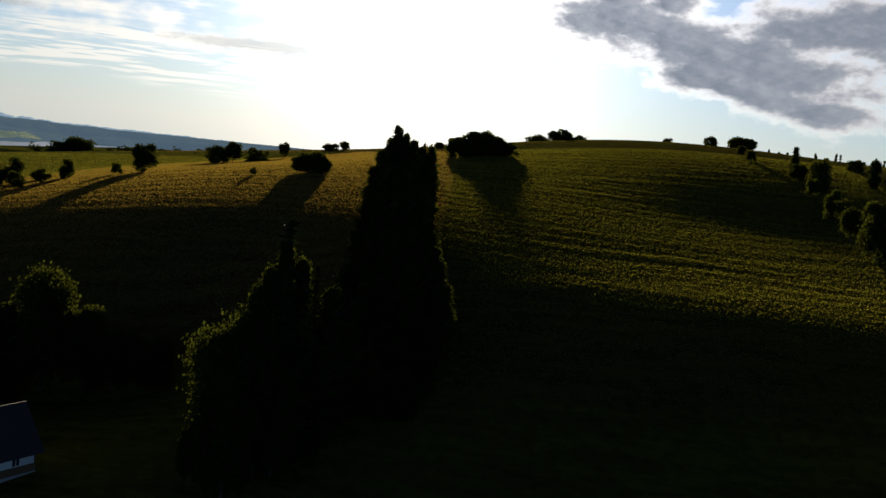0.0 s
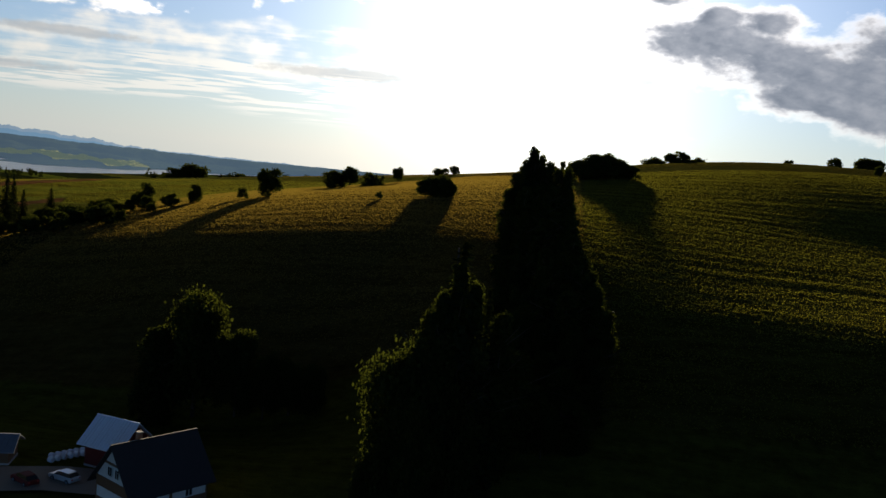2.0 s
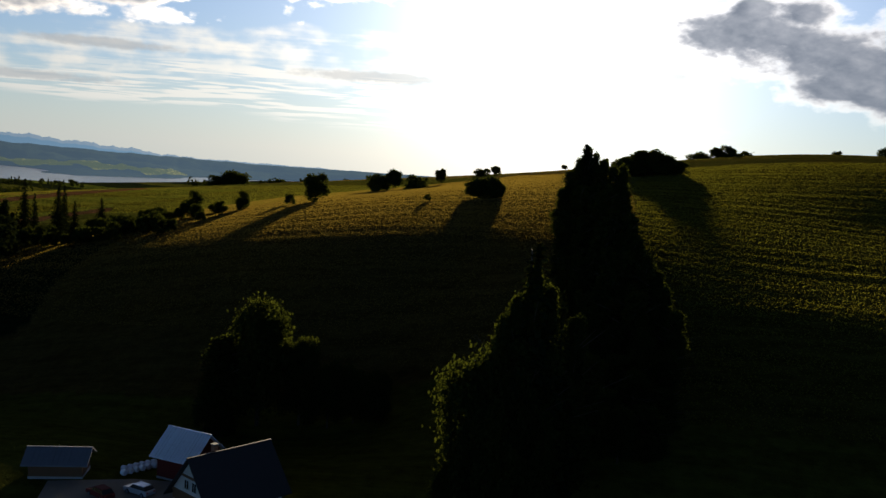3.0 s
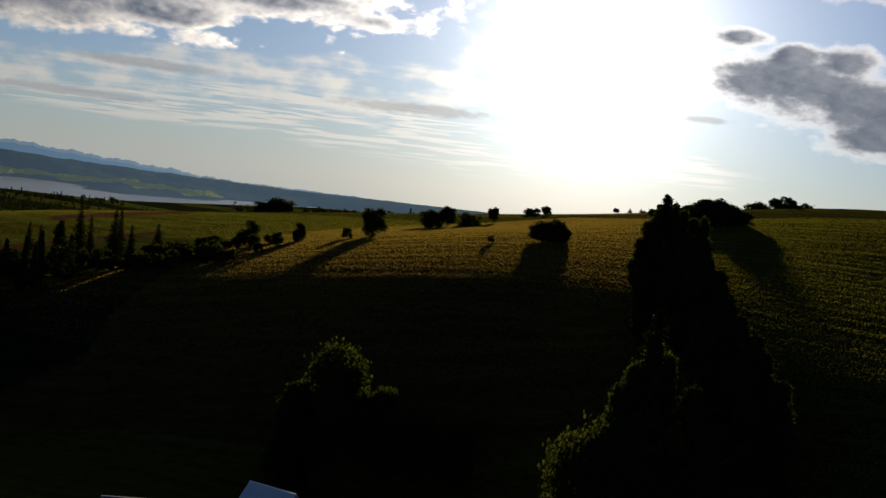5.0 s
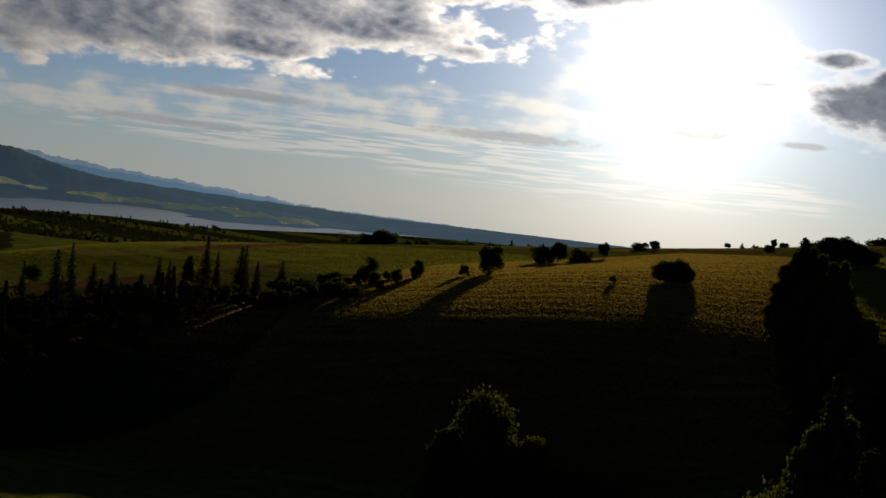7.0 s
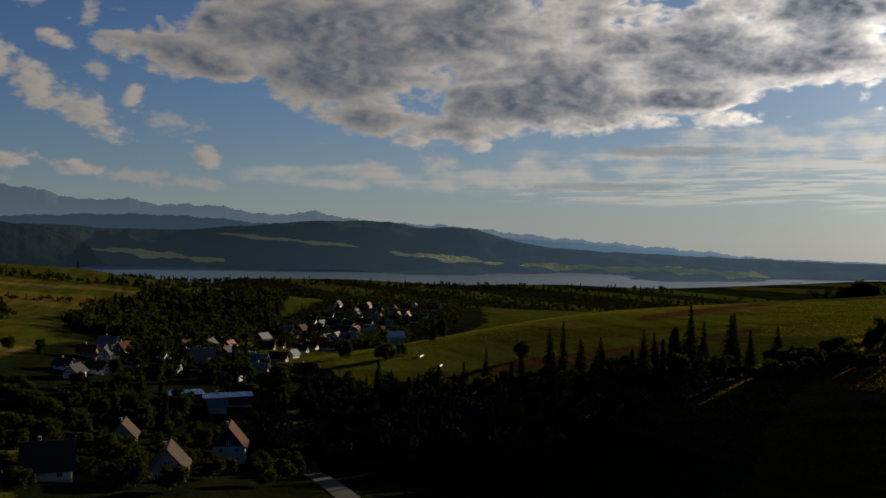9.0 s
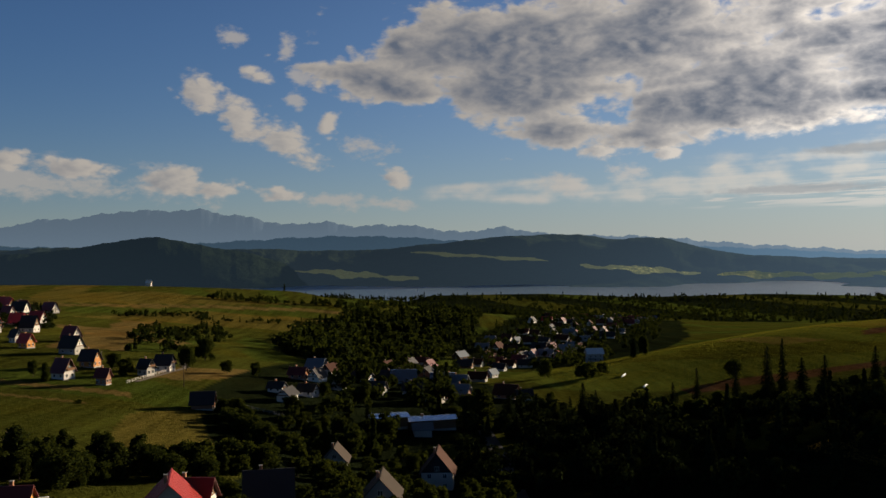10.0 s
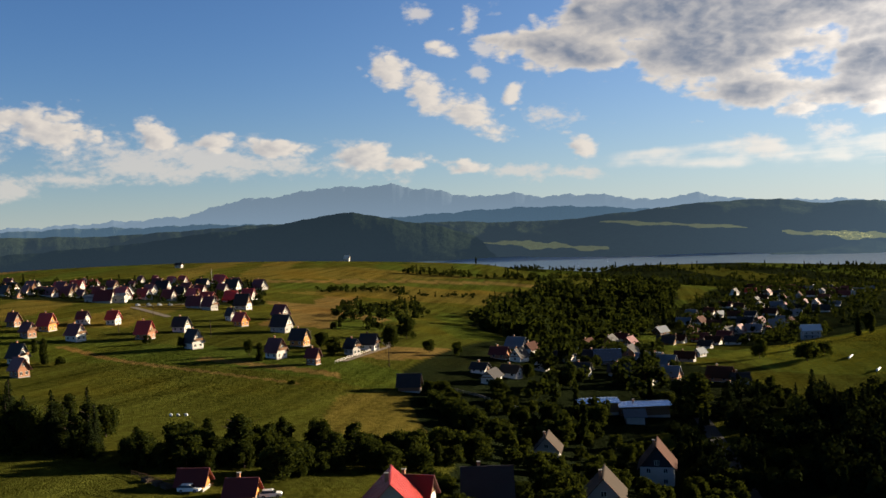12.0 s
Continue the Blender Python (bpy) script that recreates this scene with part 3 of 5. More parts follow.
def clearing(hill, az0, az1, el0, el1, thick, label):
    """A pale meadow laid over a far hillside, between two directions, its middle line and depth given as angles."""
    az, t, gx, gy, gz = hill
    m, n = 90, 9
    xs, ys, zs = (np.zeros((n, m)) for _ in range(3))
    for i, a in enumerate(np.linspace(az0, az1, m)):
        j = int((a - az[0]) / 0.12)
        u = i / (m - 1)
        el = np.degrees(np.arctan2(gz[:, j] - 74.0, np.hypot(gx[:, j] - HUB[0], gy[:, j] - HUB[1])))
        rise = np.maximum.accumulate(el)[:22] + np.arange(22) * 1e-6
        wide = math.sin(math.pi * min(max(u, 0.01), 0.99)) ** 0.4 * (1 + 0.35 * math.sin(11 * u + az0) + 0.25 * math.sin(29 * u + 2 * az0) + 0.15 * math.sin(61 * u))
        mid = el0 + (el1 - el0) * u + 0.16 * thick * math.sin(17 * u + az0)
        for q in range(n):
            k = np.interp(mid + thick * wide * (q / (n - 1) - 0.5), rise, t[:22])
            xs[q, i], ys[q, i], zs[q, i] = (np.interp(k, t, g[:, j]) for g in (gx, gy, gz))
    # sun side takes the dimmer copy of the glowing meadow
    ob = grid_mesh("backdrop_meadow", xs, ys, zs + 2.5, CLEARING_GLOW if az0 > 40 else SUNWARD_CLEARING_GLOW)
    return tagged(ob, label, "meadow", kind="structure")


build_ground()
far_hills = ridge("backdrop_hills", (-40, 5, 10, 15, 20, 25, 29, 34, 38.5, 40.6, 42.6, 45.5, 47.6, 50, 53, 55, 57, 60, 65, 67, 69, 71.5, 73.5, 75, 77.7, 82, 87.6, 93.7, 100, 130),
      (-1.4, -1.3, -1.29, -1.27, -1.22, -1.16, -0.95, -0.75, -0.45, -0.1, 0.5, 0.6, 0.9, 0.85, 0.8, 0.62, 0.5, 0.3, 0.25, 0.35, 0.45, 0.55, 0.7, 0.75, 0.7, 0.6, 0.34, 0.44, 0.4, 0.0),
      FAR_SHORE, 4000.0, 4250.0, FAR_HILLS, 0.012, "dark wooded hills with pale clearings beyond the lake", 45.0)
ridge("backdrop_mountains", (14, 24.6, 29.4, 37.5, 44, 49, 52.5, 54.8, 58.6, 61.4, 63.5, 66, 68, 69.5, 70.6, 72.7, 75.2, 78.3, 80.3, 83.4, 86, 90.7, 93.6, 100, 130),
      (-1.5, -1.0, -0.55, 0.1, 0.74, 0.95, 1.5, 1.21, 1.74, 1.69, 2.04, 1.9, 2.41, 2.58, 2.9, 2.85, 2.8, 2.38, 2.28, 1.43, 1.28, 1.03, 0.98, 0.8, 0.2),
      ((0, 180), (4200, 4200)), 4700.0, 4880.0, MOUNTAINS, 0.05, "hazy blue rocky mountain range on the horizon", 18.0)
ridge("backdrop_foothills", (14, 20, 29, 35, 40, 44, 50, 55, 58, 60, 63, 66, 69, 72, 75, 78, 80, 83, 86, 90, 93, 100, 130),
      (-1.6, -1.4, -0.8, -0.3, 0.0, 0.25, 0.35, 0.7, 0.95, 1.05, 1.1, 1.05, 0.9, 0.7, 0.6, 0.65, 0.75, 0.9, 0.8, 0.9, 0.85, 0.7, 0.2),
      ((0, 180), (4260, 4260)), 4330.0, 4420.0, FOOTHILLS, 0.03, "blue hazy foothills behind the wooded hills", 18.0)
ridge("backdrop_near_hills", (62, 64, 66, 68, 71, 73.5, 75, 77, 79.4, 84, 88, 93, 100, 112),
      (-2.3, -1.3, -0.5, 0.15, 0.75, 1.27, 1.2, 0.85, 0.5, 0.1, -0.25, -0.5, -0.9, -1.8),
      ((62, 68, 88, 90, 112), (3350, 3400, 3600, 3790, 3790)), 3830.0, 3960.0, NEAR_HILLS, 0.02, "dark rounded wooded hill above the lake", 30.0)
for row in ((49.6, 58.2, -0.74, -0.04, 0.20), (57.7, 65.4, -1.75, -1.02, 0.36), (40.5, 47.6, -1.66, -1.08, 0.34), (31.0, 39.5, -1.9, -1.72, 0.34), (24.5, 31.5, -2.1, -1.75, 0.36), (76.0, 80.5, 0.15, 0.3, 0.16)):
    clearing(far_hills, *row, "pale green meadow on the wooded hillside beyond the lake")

# ---- trees ----
def part(name, data, parent, label=""):
    ob = new(name, data)
    ob.parent = parent
    if label:
        ob["label"] = label
    return ob


def quads_mesh(name, centres, normals, size, mat, rng, stretch=1.0):
    """Many small leaves: one bent quad each, at its place, facing roughly along its normal."""
    n = len(centres)
    up = rng.normal(size=(n, 3))
    t1 = np.cross(normals, up)
    t1 /= np.linalg.norm(t1, axis=1, keepdims=True) + 1e-9
    t2 = np.cross(normals, t1)
    t2 /= np.linalg.norm(t2, axis=1, keepdims=True) + 1e-9
    s = (size * rng.uniform(0.6, 1.4, n))[:, None]
    co = np.stack([centres - t1 * s, centres - t2 * s * stretch, centres + t1 * s, centres + t2 * s * stretch], 1).reshape(-1, 3)
    me = bpy.data.meshes.new(name)
    me.vertices.add(len(co))
    me.vertices.foreach_set("co", co.astype(np.float32).ravel())
    me.loops.add(4 * n)
    me.loops.foreach_set("vertex_index", np.arange(4 * n, dtype=np.int32))
    me.polygons.add(n)
    me.polygons.foreach_set("loop_start", np.arange(0, 4 * n, 4, dtype=np.int32))
    me.update(calc_edges=True)
    me.materials.append(mat)
    return me


def unit(v):
    return v / (np.linalg.norm(v, axis=1, keepdims=True) + 1e-9)


def broad_crown(seed, leaves, wide=0.8, low=0.03, lumps=34, size=0.024):
    """A crown for a tree of height 1, of leaf clumps round an uneven set of boughs."""
    rng = np.random.default_rng(seed)
    if wide > 0.5:    # a heap of boughs filling an egg-shaped crown
        d = unit(rng.normal(size=(lumps, 3)))
        rad = rng.uniform(0.10, 0.19, lumps) * min(wide, 0.9)
        out = (rng.uniform(0.25, 1.0, lumps) ** 0.5)[:, None]
        mid = 0.5 + 0.5 * low
        d[:, :2] *= np.where(d[:, 2:] < 0, 1.0 / np.sqrt(1.02 - d[:, 2:] ** 2) ** 0.85, 1.0)
        c = d * out * (wide * 0.38, wide * 0.38, 0.40) + (0, 0, mid)
    else:
        z = low + (1 - low) * rng.uniform(0.03, 0.92, lumps)
        t = (z - low) / (1 - low)
        swell_out = np.sin(np.clip(0.16 + 0.8 * t ** 0.8, 0, 1) * math.pi) ** 0.75
        a = rng.uniform(0, 2 * math.pi, lumps)
        rad = rng.uniform(0.10, 0.27, lumps) * 1.25 * wide * (0.6 + 0.4 * swell_out)
        r = (wide * 0.5 * swell_out * rng.uniform(0.2, 1.2, lumps) ** 0.7 - rad * 0.8).clip(0)
        c = np.stack([r * np.cos(a), r * np.sin(a), z], 1)
    pick = rng.choice(lumps, leaves, p=rad ** 2 / (rad ** 2).sum())
    nrm = unit(rng.normal(size=(leaves, 3)) + (0, 0, 0.2))
    pos = c[pick] + nrm * (rad[pick] * (rng.uniform(0.45, 1.1, leaves) + 0.25 * rng.exponential(0.5, leaves)))[:, None]
    pos[:, 2] = np.maximum(pos[:, 2], low * 0.5 + 0.02 * rng.random(leaves))
    nrm = unit(nrm + 0.7 * rng.normal(size=(leaves, 3)))
    return quads_mesh("crown", pos, nrm, size, LEAF, rng)


def spruce_crown(seed, tiers=40, per=26, size=0.016, width=0.17):
    """A spruce of height 1: drooping boughs in whorls, with ragged tips."""
    rng = np.random.default_rng(seed)
    pos, nrm = [], []
    for k in range(tiers):
        z = 0.07 + 0.91 * k / tiers
        reach = width * (1 - z) ** 0.85 * rng.uniform(0.75, 1.15) + 0.006
        for b in range(max(4, int(per * (1 - 0.6 * z)))):
            a = rng.uniform(0, 2 * math.pi)
            l = reach * rng.uniform(0.65, 1.15)
            for s in np.linspace(0.15, 1.0, max(2, int(10 * l / width))):
                droop = -0.35 * l * s * s
                pos.append((l * s * math.cos(a), l * s * math.sin(a), z + droop + rng.normal() * 0.006))
                nrm.append((0.5 * math.cos(a) + rng.normal() * 0.4, 0.5 * math.sin(a) + rng.normal() * 0.4, 0.9))
    return quads_mesh("crown", np.array(pos), unit(np.array(nrm)), size, NEEDLE, rng, 0.6)


def trunk_mesh(seed, high, thick, limbs=5):
    rng = random.Random(seed)
    bm = bmesh.new()

    def limb(p, q, r0, r1, n=6):
        d = (Vector(q) - Vector(p))
        m = Matrix.Translation((Vector(p) + Vector(q)) / 2) @ d.to_track_quat("Z", "Y").to_matrix().to_4x4()
        bmesh.ops.create_cone(bm, cap_ends=True, segments=n, radius1=r0, radius2=r1, depth=d.length, matrix=m)

    top = (rng.uniform(-0.02, 0.02), rng.uniform(-0.02, 0.02), high)
    limb((0, 0, -0.05), (top[0] * 0.5, top[1] * 0.5, high * 0.5), thick, thick * 0.7, 8)
    limb((top[0] * 0.5, top[1] * 0.5, high * 0.5), top, thick * 0.7, thick * 0.25, 8)
    for i in range(limbs):
        z = high * rng.uniform(0.35, 0.9)
        a = rng.uniform(0, 6.28)
        l = rng.uniform(0.12, 0.26)
        limb((0, 0, z), (l * math.cos(a), l * math.sin(a), z + l * 0.8), thick * 0.4, thick * 0.12, 5)
    me = bpy.data.meshes.new("trunk")
    bm.to_mesh(me)
    bm.free()
    me.materials.append(BARK)
    return me


TREE_KINDS = {
    "b": ("broadleaf_tree", [(trunk_mesh(i, 0.7, 0.022), broad_crown(i, 5000, 0.8)) for i in range(5)], "leafy broad green deciduous tree standing in the meadow"),
    "p": ("slender_tree", [(trunk_mesh(20 + i, 0.85, 0.012), broad_crown(20 + i, 6500, 0.26, 0.01, 60 + 8 * i, 0.015)) for i in range(6)], "tall slender green tree with upright crown"),
    "s": ("bush", [(trunk_mesh(40 + i, 0.4, 0.02, 7), broad_crown(40 + i, 1800, 1.05, 0.0, 20, 0.04)) for i in range(3)], "dense rounded green bush in the grass"),
    "c": ("spruce_tree", [(trunk_mesh(60 + i, 0.95, 0.012, 0), spruce_crown(60 + i)) for i in range(4)], "tall dark green pointed spruce with drooping boughs"),
}
TREE_KINDS["B"] = ("broadleaf_tree", [(trunk_mesh(80 + i, 0.7, 0.022), broad_crown(80 + i, 17000, 0.8, 0.02, 44, 0.0125)) for i in range(3)], "leafy broad green deciduous tree in the hollow")
TREE_KINDS["P"] = ("slender_tree", [(trunk_mesh(90 + i, 0.85, 0.012), broad_crown(90 + i, 14000, 0.26, 0.01, 70 + 8 * i, 0.0095)) for i in range(3)], "tall slender green tree with upright crown")
tree_count = [0]


def tree(kind, x, y, high, wide, sunk=0.0, group=""):
    if kind in "bB" and wide < 0.45 * high:
        kind = "p" if kind == "b" else "P"
    name, meshes, label = TREE_KINDS[kind]
    tree_count[0] += 1
    k = tree_count[0]
    trunk, crown = meshes[k % len(meshes)]
    root = new(name)
    root.empty_display_size = 0.5
    spread = {"b": 0.82, "p": 0.25, "s": 1.05, "c": 0.30}[kind.lower()]
    sx = wide / spread
    root.matrix_basis = Matrix.Translation((x, y, ground_z(x, y) - 0.02 * high - sunk)) @ pose(0, 0, 0, 0, 0, (k * 73) % 360) @ Matrix.Diagonal((sx, sx, high, 1))
    part("trunk", trunk, root)
    part("crown", crown, root)
    size = "tall " if high > 16 else "small " if high < 6 else ""
    return tagged(root, size + label, {"b": "tree", "p": "tree", "s": "bush", "c": "spruce"}[kind.lower()], group or {"b": "broadleaf trees", "p": "slender trees", "s": "bushes", "c": "spruces"}[kind.lower()])


# kind, x, y, height, width, depth behind the crest
NEAR_TREES = [
    ("B", -75.2, 161.2, 24.2, 15.5), ("B", -80.6, 156.5, 18.0, 8.0), ("B", -67.5, 161.7, 17.5, 9.0), ("B", -61.6, 159.8, 13.0, 7.0),
    ("B", -57.2, 160.9, 11.6, 7.0), ("B", -52.8, 160, 10.0, 6.5), ("s", -83.7, 157.4, 9.9, 4.1),
    ("B", -31.2, 119.5, 25.0, 11.5), ("B", -29.0, 114.5, 19.0, 9.0), ("B", -33.8, 117.0, 9.5, 4.6), ("B", -26.5, 121.0, 21.0, 10.0),
]
RIDGE_TREES = [
    ("b", 39, 523.4, 13.8, 16.2, 9), ("b", 47.4, 527.4, 7, 8.2, 0.7), ("b", 52.1, 521.8, 11, 12.9, 4.8), ("b", 60.5, 522.6, 12.4, 14.6, 9.3),
    ("b", 130.4, 607.4, 8.3, 7.5), ("b", 156.6, 600.7, 11.1, 10.0), ("b", 173.5, 596.5, 12.4, 17.0), ("b", 180.5, 600.0, 11.0, 14.0), ("b", -53.1, 310.1, 10, 11.8, 2.2),
    ("b", -119.2, 332.5, 11.8, 10.6), ("b", -117.4, 424.3, 10.2, 12, 1.1), ("b", -110.6, 425.9, 10.9, 8.5), ("s", -101.9, 437.9, 10.5, 15, 3.7),
    ("b", -95.2, 469.7, 8.7, 6.4), ("b", -84.7, 562.1, 10.4, 12.2, 4.9), ("b", -76.9, 563, 6, 7), ("b", -282.6, 653.7, 22.2, 26.1, 8.8),
    ("b", -291.3, 639.1, 14.5, 17.1, 6.7), ("s", -71.4, 301.2, 2.8, 2.6),
]
RIDGE_MORE_TREES = [
    ("s", -127.4, 327.7, 5, 4.6),
]
HEDGE_TREES = [
    ("c", -203.5, 302, 18.9, 7.4), ("c", -193.8, 296.3, 13.2, 4.6), ("c", -186.4, 300.7, 12.5, 5.5), ("s", -174.6, 295.9, 5, 7.2, 1.1),
    ("b", -171.5, 303.2, 6.5, 5.2), ("b", -169.7, 309.8, 6.2, 6.8), ("b", -165.8, 311.7, 3.6, 4.2), ("b", -160.8, 319.6, 9.4, 7.7),
    ("s", -156.2, 327.1, 3.8, 5.4), ("s", -153.1, 328.5, 2.6, 3.3), ("s", -146.4, 331.2, 4.7, 4.3),
]
SKY_TREES = [
    ("b", -36.1, 571.6, 3.6, 4.2), ("c", -27.9, 571.5, 3.2, 3.5), ("c", -21.3, 571.4, 2.4, 3.1), ("b", -11.2, 556, 5.4, 4.1),
    ("s", -5.7, 555.7, 4.8, 6.8, 1.5), ("s", -18.3, 561.3, 5.9, 8.5, 4.6),
]
ROW_TREES = [
    ("c", -296.7, -4, 11.6, 6.1), ("c", -295.9, -1.2, 12.9, 5.4), ("b", -291.1, 3.4, 9.3, 4.6), ("c", -291.1, 6.8, 11, 4),
    ("p", -287.2, 9, 9.7, 3.9), ("c", -286.2, 11.8, 10, 3.2), ("b", -280.2, 12.5, 4.6, 4.5), ("b", -273.1, 30.1, 7.5, 7.3),
    ("b", -275.4, 36.7, 6.8, 6.8), ("p", -277.6, 41.9, 11.5, 5.5), ("b", -271.6, 41.7, 6.1, 4.9), ("b", -261.4, 47.6, 7.9, 9.3, 0.3),
    ("b", -265.7, 55.7, 5.1, 6), ("p", -268.5, 60.8, 8.6, 4.9), ("b", -268.4, 68.4, 7.8, 6.2), ("b", -266.2, 72.2, 6.2, 6.2),
    ("b", -269.6, 80.7, 6, 7, 0.9), ("b", -277.2, 91.4, 5.7, 6.7, 0.4),
]
ROW_MORE_TREES = [
    ("b", -284, 101, 7.7, 8.4), ("s", -276.8, 21.4, 4.3, 5.6),
]
THICK_TREES = [
    ("s", -360.4, 120.3, 5.2, 7.5, 0.5), ("s", -348.3, 118.3, 6.3, 7.2), ("s", -340.8, 118.1, 6.2, 7.9), ("s", -333, 118.6, 6.9, 7.7),
    ("s", -328.2, 119.7, 6.8, 7.6), ("s", -325.4, 121.1, 5.1, 5.9), ("b", -374.8, 150.1, 6.5, 6.1), ("b", -347.1, 140.8, 6.5, 4.8),
    ("b", -337.9, 141.3, 6.3, 5.1), ("b", -331.5, 147, 9.8, 6.1), ("b", -383.3, 185.5, 10.9, 6.6), ("b", -330.4, 164.9, 8.3, 8.3),
    ("b", -315.1, 143.6, 9.3, 6.8), ("b", -405.3, 178.7, 6.9, 5.7), ("b", -317.3, 124.2, 5.8, 6.6), ("s", -346.7, 134.5, 5.5, 5.5),
    ("b", -352.5, 216, 10.7, 10.7), ("p", -335.1, 207.5, 15.1, 10.1),
]
THICK_MORE_TREES = [
    ("b", -346.1, 202.7, 7.2, 8.2), ("c", -327.2, 214.2, 13, 9),
]
LANE_TREES = [
    ("p", -453.7, 80, 8.3, 3.3), ("b", -470.3, 78.4, 7.4, 4), ("b", -460.5, 113, 8.6, 7.4), ("b", -486, 114.7, 7.8, 7.3),
    ("b", -475.2, 143.9, 13, 7.8), ("b", -519.7, 168.3, 11.7, 11.7), ("b", -467.2, 160.2, 6.5, 6.5), ("b", -459.6, 171, 7.2, 5.1),
    ("s", -519.1, 40.5, 5.5, 4.4), ("b", -501.9, 62.4, 8, 3.7), ("s", -501.9, 53.8, 5.8, 4.2), ("p", -511.8, -6.9, 6.7, 2.7),
    ("p", -480, -2.2, 11.2, 3.5), ("s", -474.1, 3.6, 3.9, 4.9), ("s", -398.5, 80.4, 2.3, 3.3, 0.7), ("b", -445.9, 332.5, 10.6, 9.1),
    ("s", -412.5, 331.8, 10.1, 13), ("s", -418.5, 348.5, 8.3, 8.9),
]
LANE_MORE_TREES = [
    ("b", -463.6, 427.3, 14.1, 7.1), ("c", -461.8, 416.7, 17.4, 4.9),
]
EAST_TREES = [
    ("c", -310.8, 235.6, 17.1, 6.8), ("c", -302.4, 236.9, 10.9, 5.9), ("c", -292.3, 238.3, 12.6, 5.8), ("c", -285, 236.9, 12.4, 5.7),
    ("b", -314.4, 231.8, 8.1, 6), ("b", -356.6, 252.2, 5.7, 6), ("b", -363.6, 265.5, 5.9, 4.8), ("c", -311.9, 206, 8.5, 7.6),
    ("c", -295.7, 266.3, 13.8, 5.1), ("c", -291.2, 274.2, 18.2, 4.7), ("c", -275.5, 276.6, 19.9, 5.4), ("c", -270.1, 287, 23.4, 7.2),
    ("b", -296.6, 253.3, 12.4, 8.3), ("c", -263.5, 286.7, 25.8, 5.5), ("c", -228.4, 319.6, 23.2, 6.6), ("c", -218.1, 310.3, 17.3, 4.6),
    ("c", -207, 311.4, 18.8, 5), ("c", -245, 313.6, 16.6, 5.8),
]
EAST_MORE_TREES = [
    ("c", -240.6, 313.9, 15, 4.8), ("c", -272.7, 311.1, 14.9, 6.9), ("c", -261.1, 308.1, 15.7, 5.8), ("c", -279.1, 301.6, 11.3, 4.5),
    ("b", -334.8, 350.8, 8.7, 9.3), ("b", -228, 307.2, 17, 5.1),
]
CLUMP_TREES = [
    ("b", 2.4, 404.2, 12.8, 15.1, 3.2), ("b", -4.8, 399.2, 10.1, 11.9, 1.8), ("b", 11.2, 401.1, 10.2, 12, 2.8), ("b", -16.2, 499, 5.3, 6.2, 1.6),
    ("s", 19.3, 428.8, 4.1, 2.7),
]
RIGHT_TREES = [
    ("b", 124.4, 423, 6, 4.4), ("s", 125, 409.3, 5.6, 4.8), ("p", 132.5, 376.2, 12.4, 4), ("b", 130.4, 364.2, 7.7, 7.2),
    ("b", 130.1, 340.9, 14.6, 8.6), ("s", 124.6, 332.3, 8.8, 6.2), ("b", 120.9, 299.4, 10.9, 8.9), ("b", 116, 274.3, 11.1, 8.2),
    ("b", 112, 246.6, 19.4, 11.8), ("b", 172.6, 412.1, 7.1, 8.3, 1.3), ("p", 158.9, 361.4, 12.3, 5.9),
]
# a close stand of tall trees running down the slope: place along it, left and right edge, height of the tops
STAND = ((252, -27.0, -9.5, 72.5), (238, -26.5, -8.8, 69.5), (225, -26.0, -7.8, 66.0), (212, -25.5, -7.0, 62.5), (200, -25.0, -6.2, 59.0), (190, -24.8, -5.0, 56.0),
         (180, -24.5, -3.8, 52.5), (172, -24.2, -2.4, 50.0), (164, -24.0, -1.5, 47.5), (156, -23.8, -1.5, 44.0), (148, -24.5, -3.0, 41.0), (140, -25.0, -6.0, 38.0))
CROWN_TREES = [
    ("s", -3.0, 393.0, 6.5, 9.0), ("s", 3.0, 394.0, 7.0, 9.5), ("s", 9.0, 395.0, 6.5, 9.5), ("b", 5.5, 399.0, 12.0, 13.0),
    ("b", -4.4, 396.1, 8.9, 12.3), ("b", 1.5, 401, 10.5, 13.7), ("b", 8.9, 400.9, 9.6, 13.7), ("b", 15.1, 396.6, 6.8, 11.1),
    ("b", -57.2, 308.6, 6.4, 6.8), ("b", -53.4, 311.3, 6.6, 7.8), ("b", -49.9, 309.8, 5.3, 5.8),
]
for row in NEAR_TREES + RIDGE_TREES + RIDGE_MORE_TREES + HEDGE_TREES + SKY_TREES + ROW_TREES + ROW_MORE_TREES + THICK_TREES + THICK_MORE_TREES + LANE_TREES + LANE_MORE_TREES + EAST_TREES + EAST_MORE_TREES + CLUMP_TREES + RIGHT_TREES + CROWN_TREES:
    tree(*row)


def tall_tree(kind, x, y, top, wide, group):
    """A tree whose top reaches a given height above the datum."""
    tree(kind, x, y, top - ground_z(x, y), wide, 0.0, group)


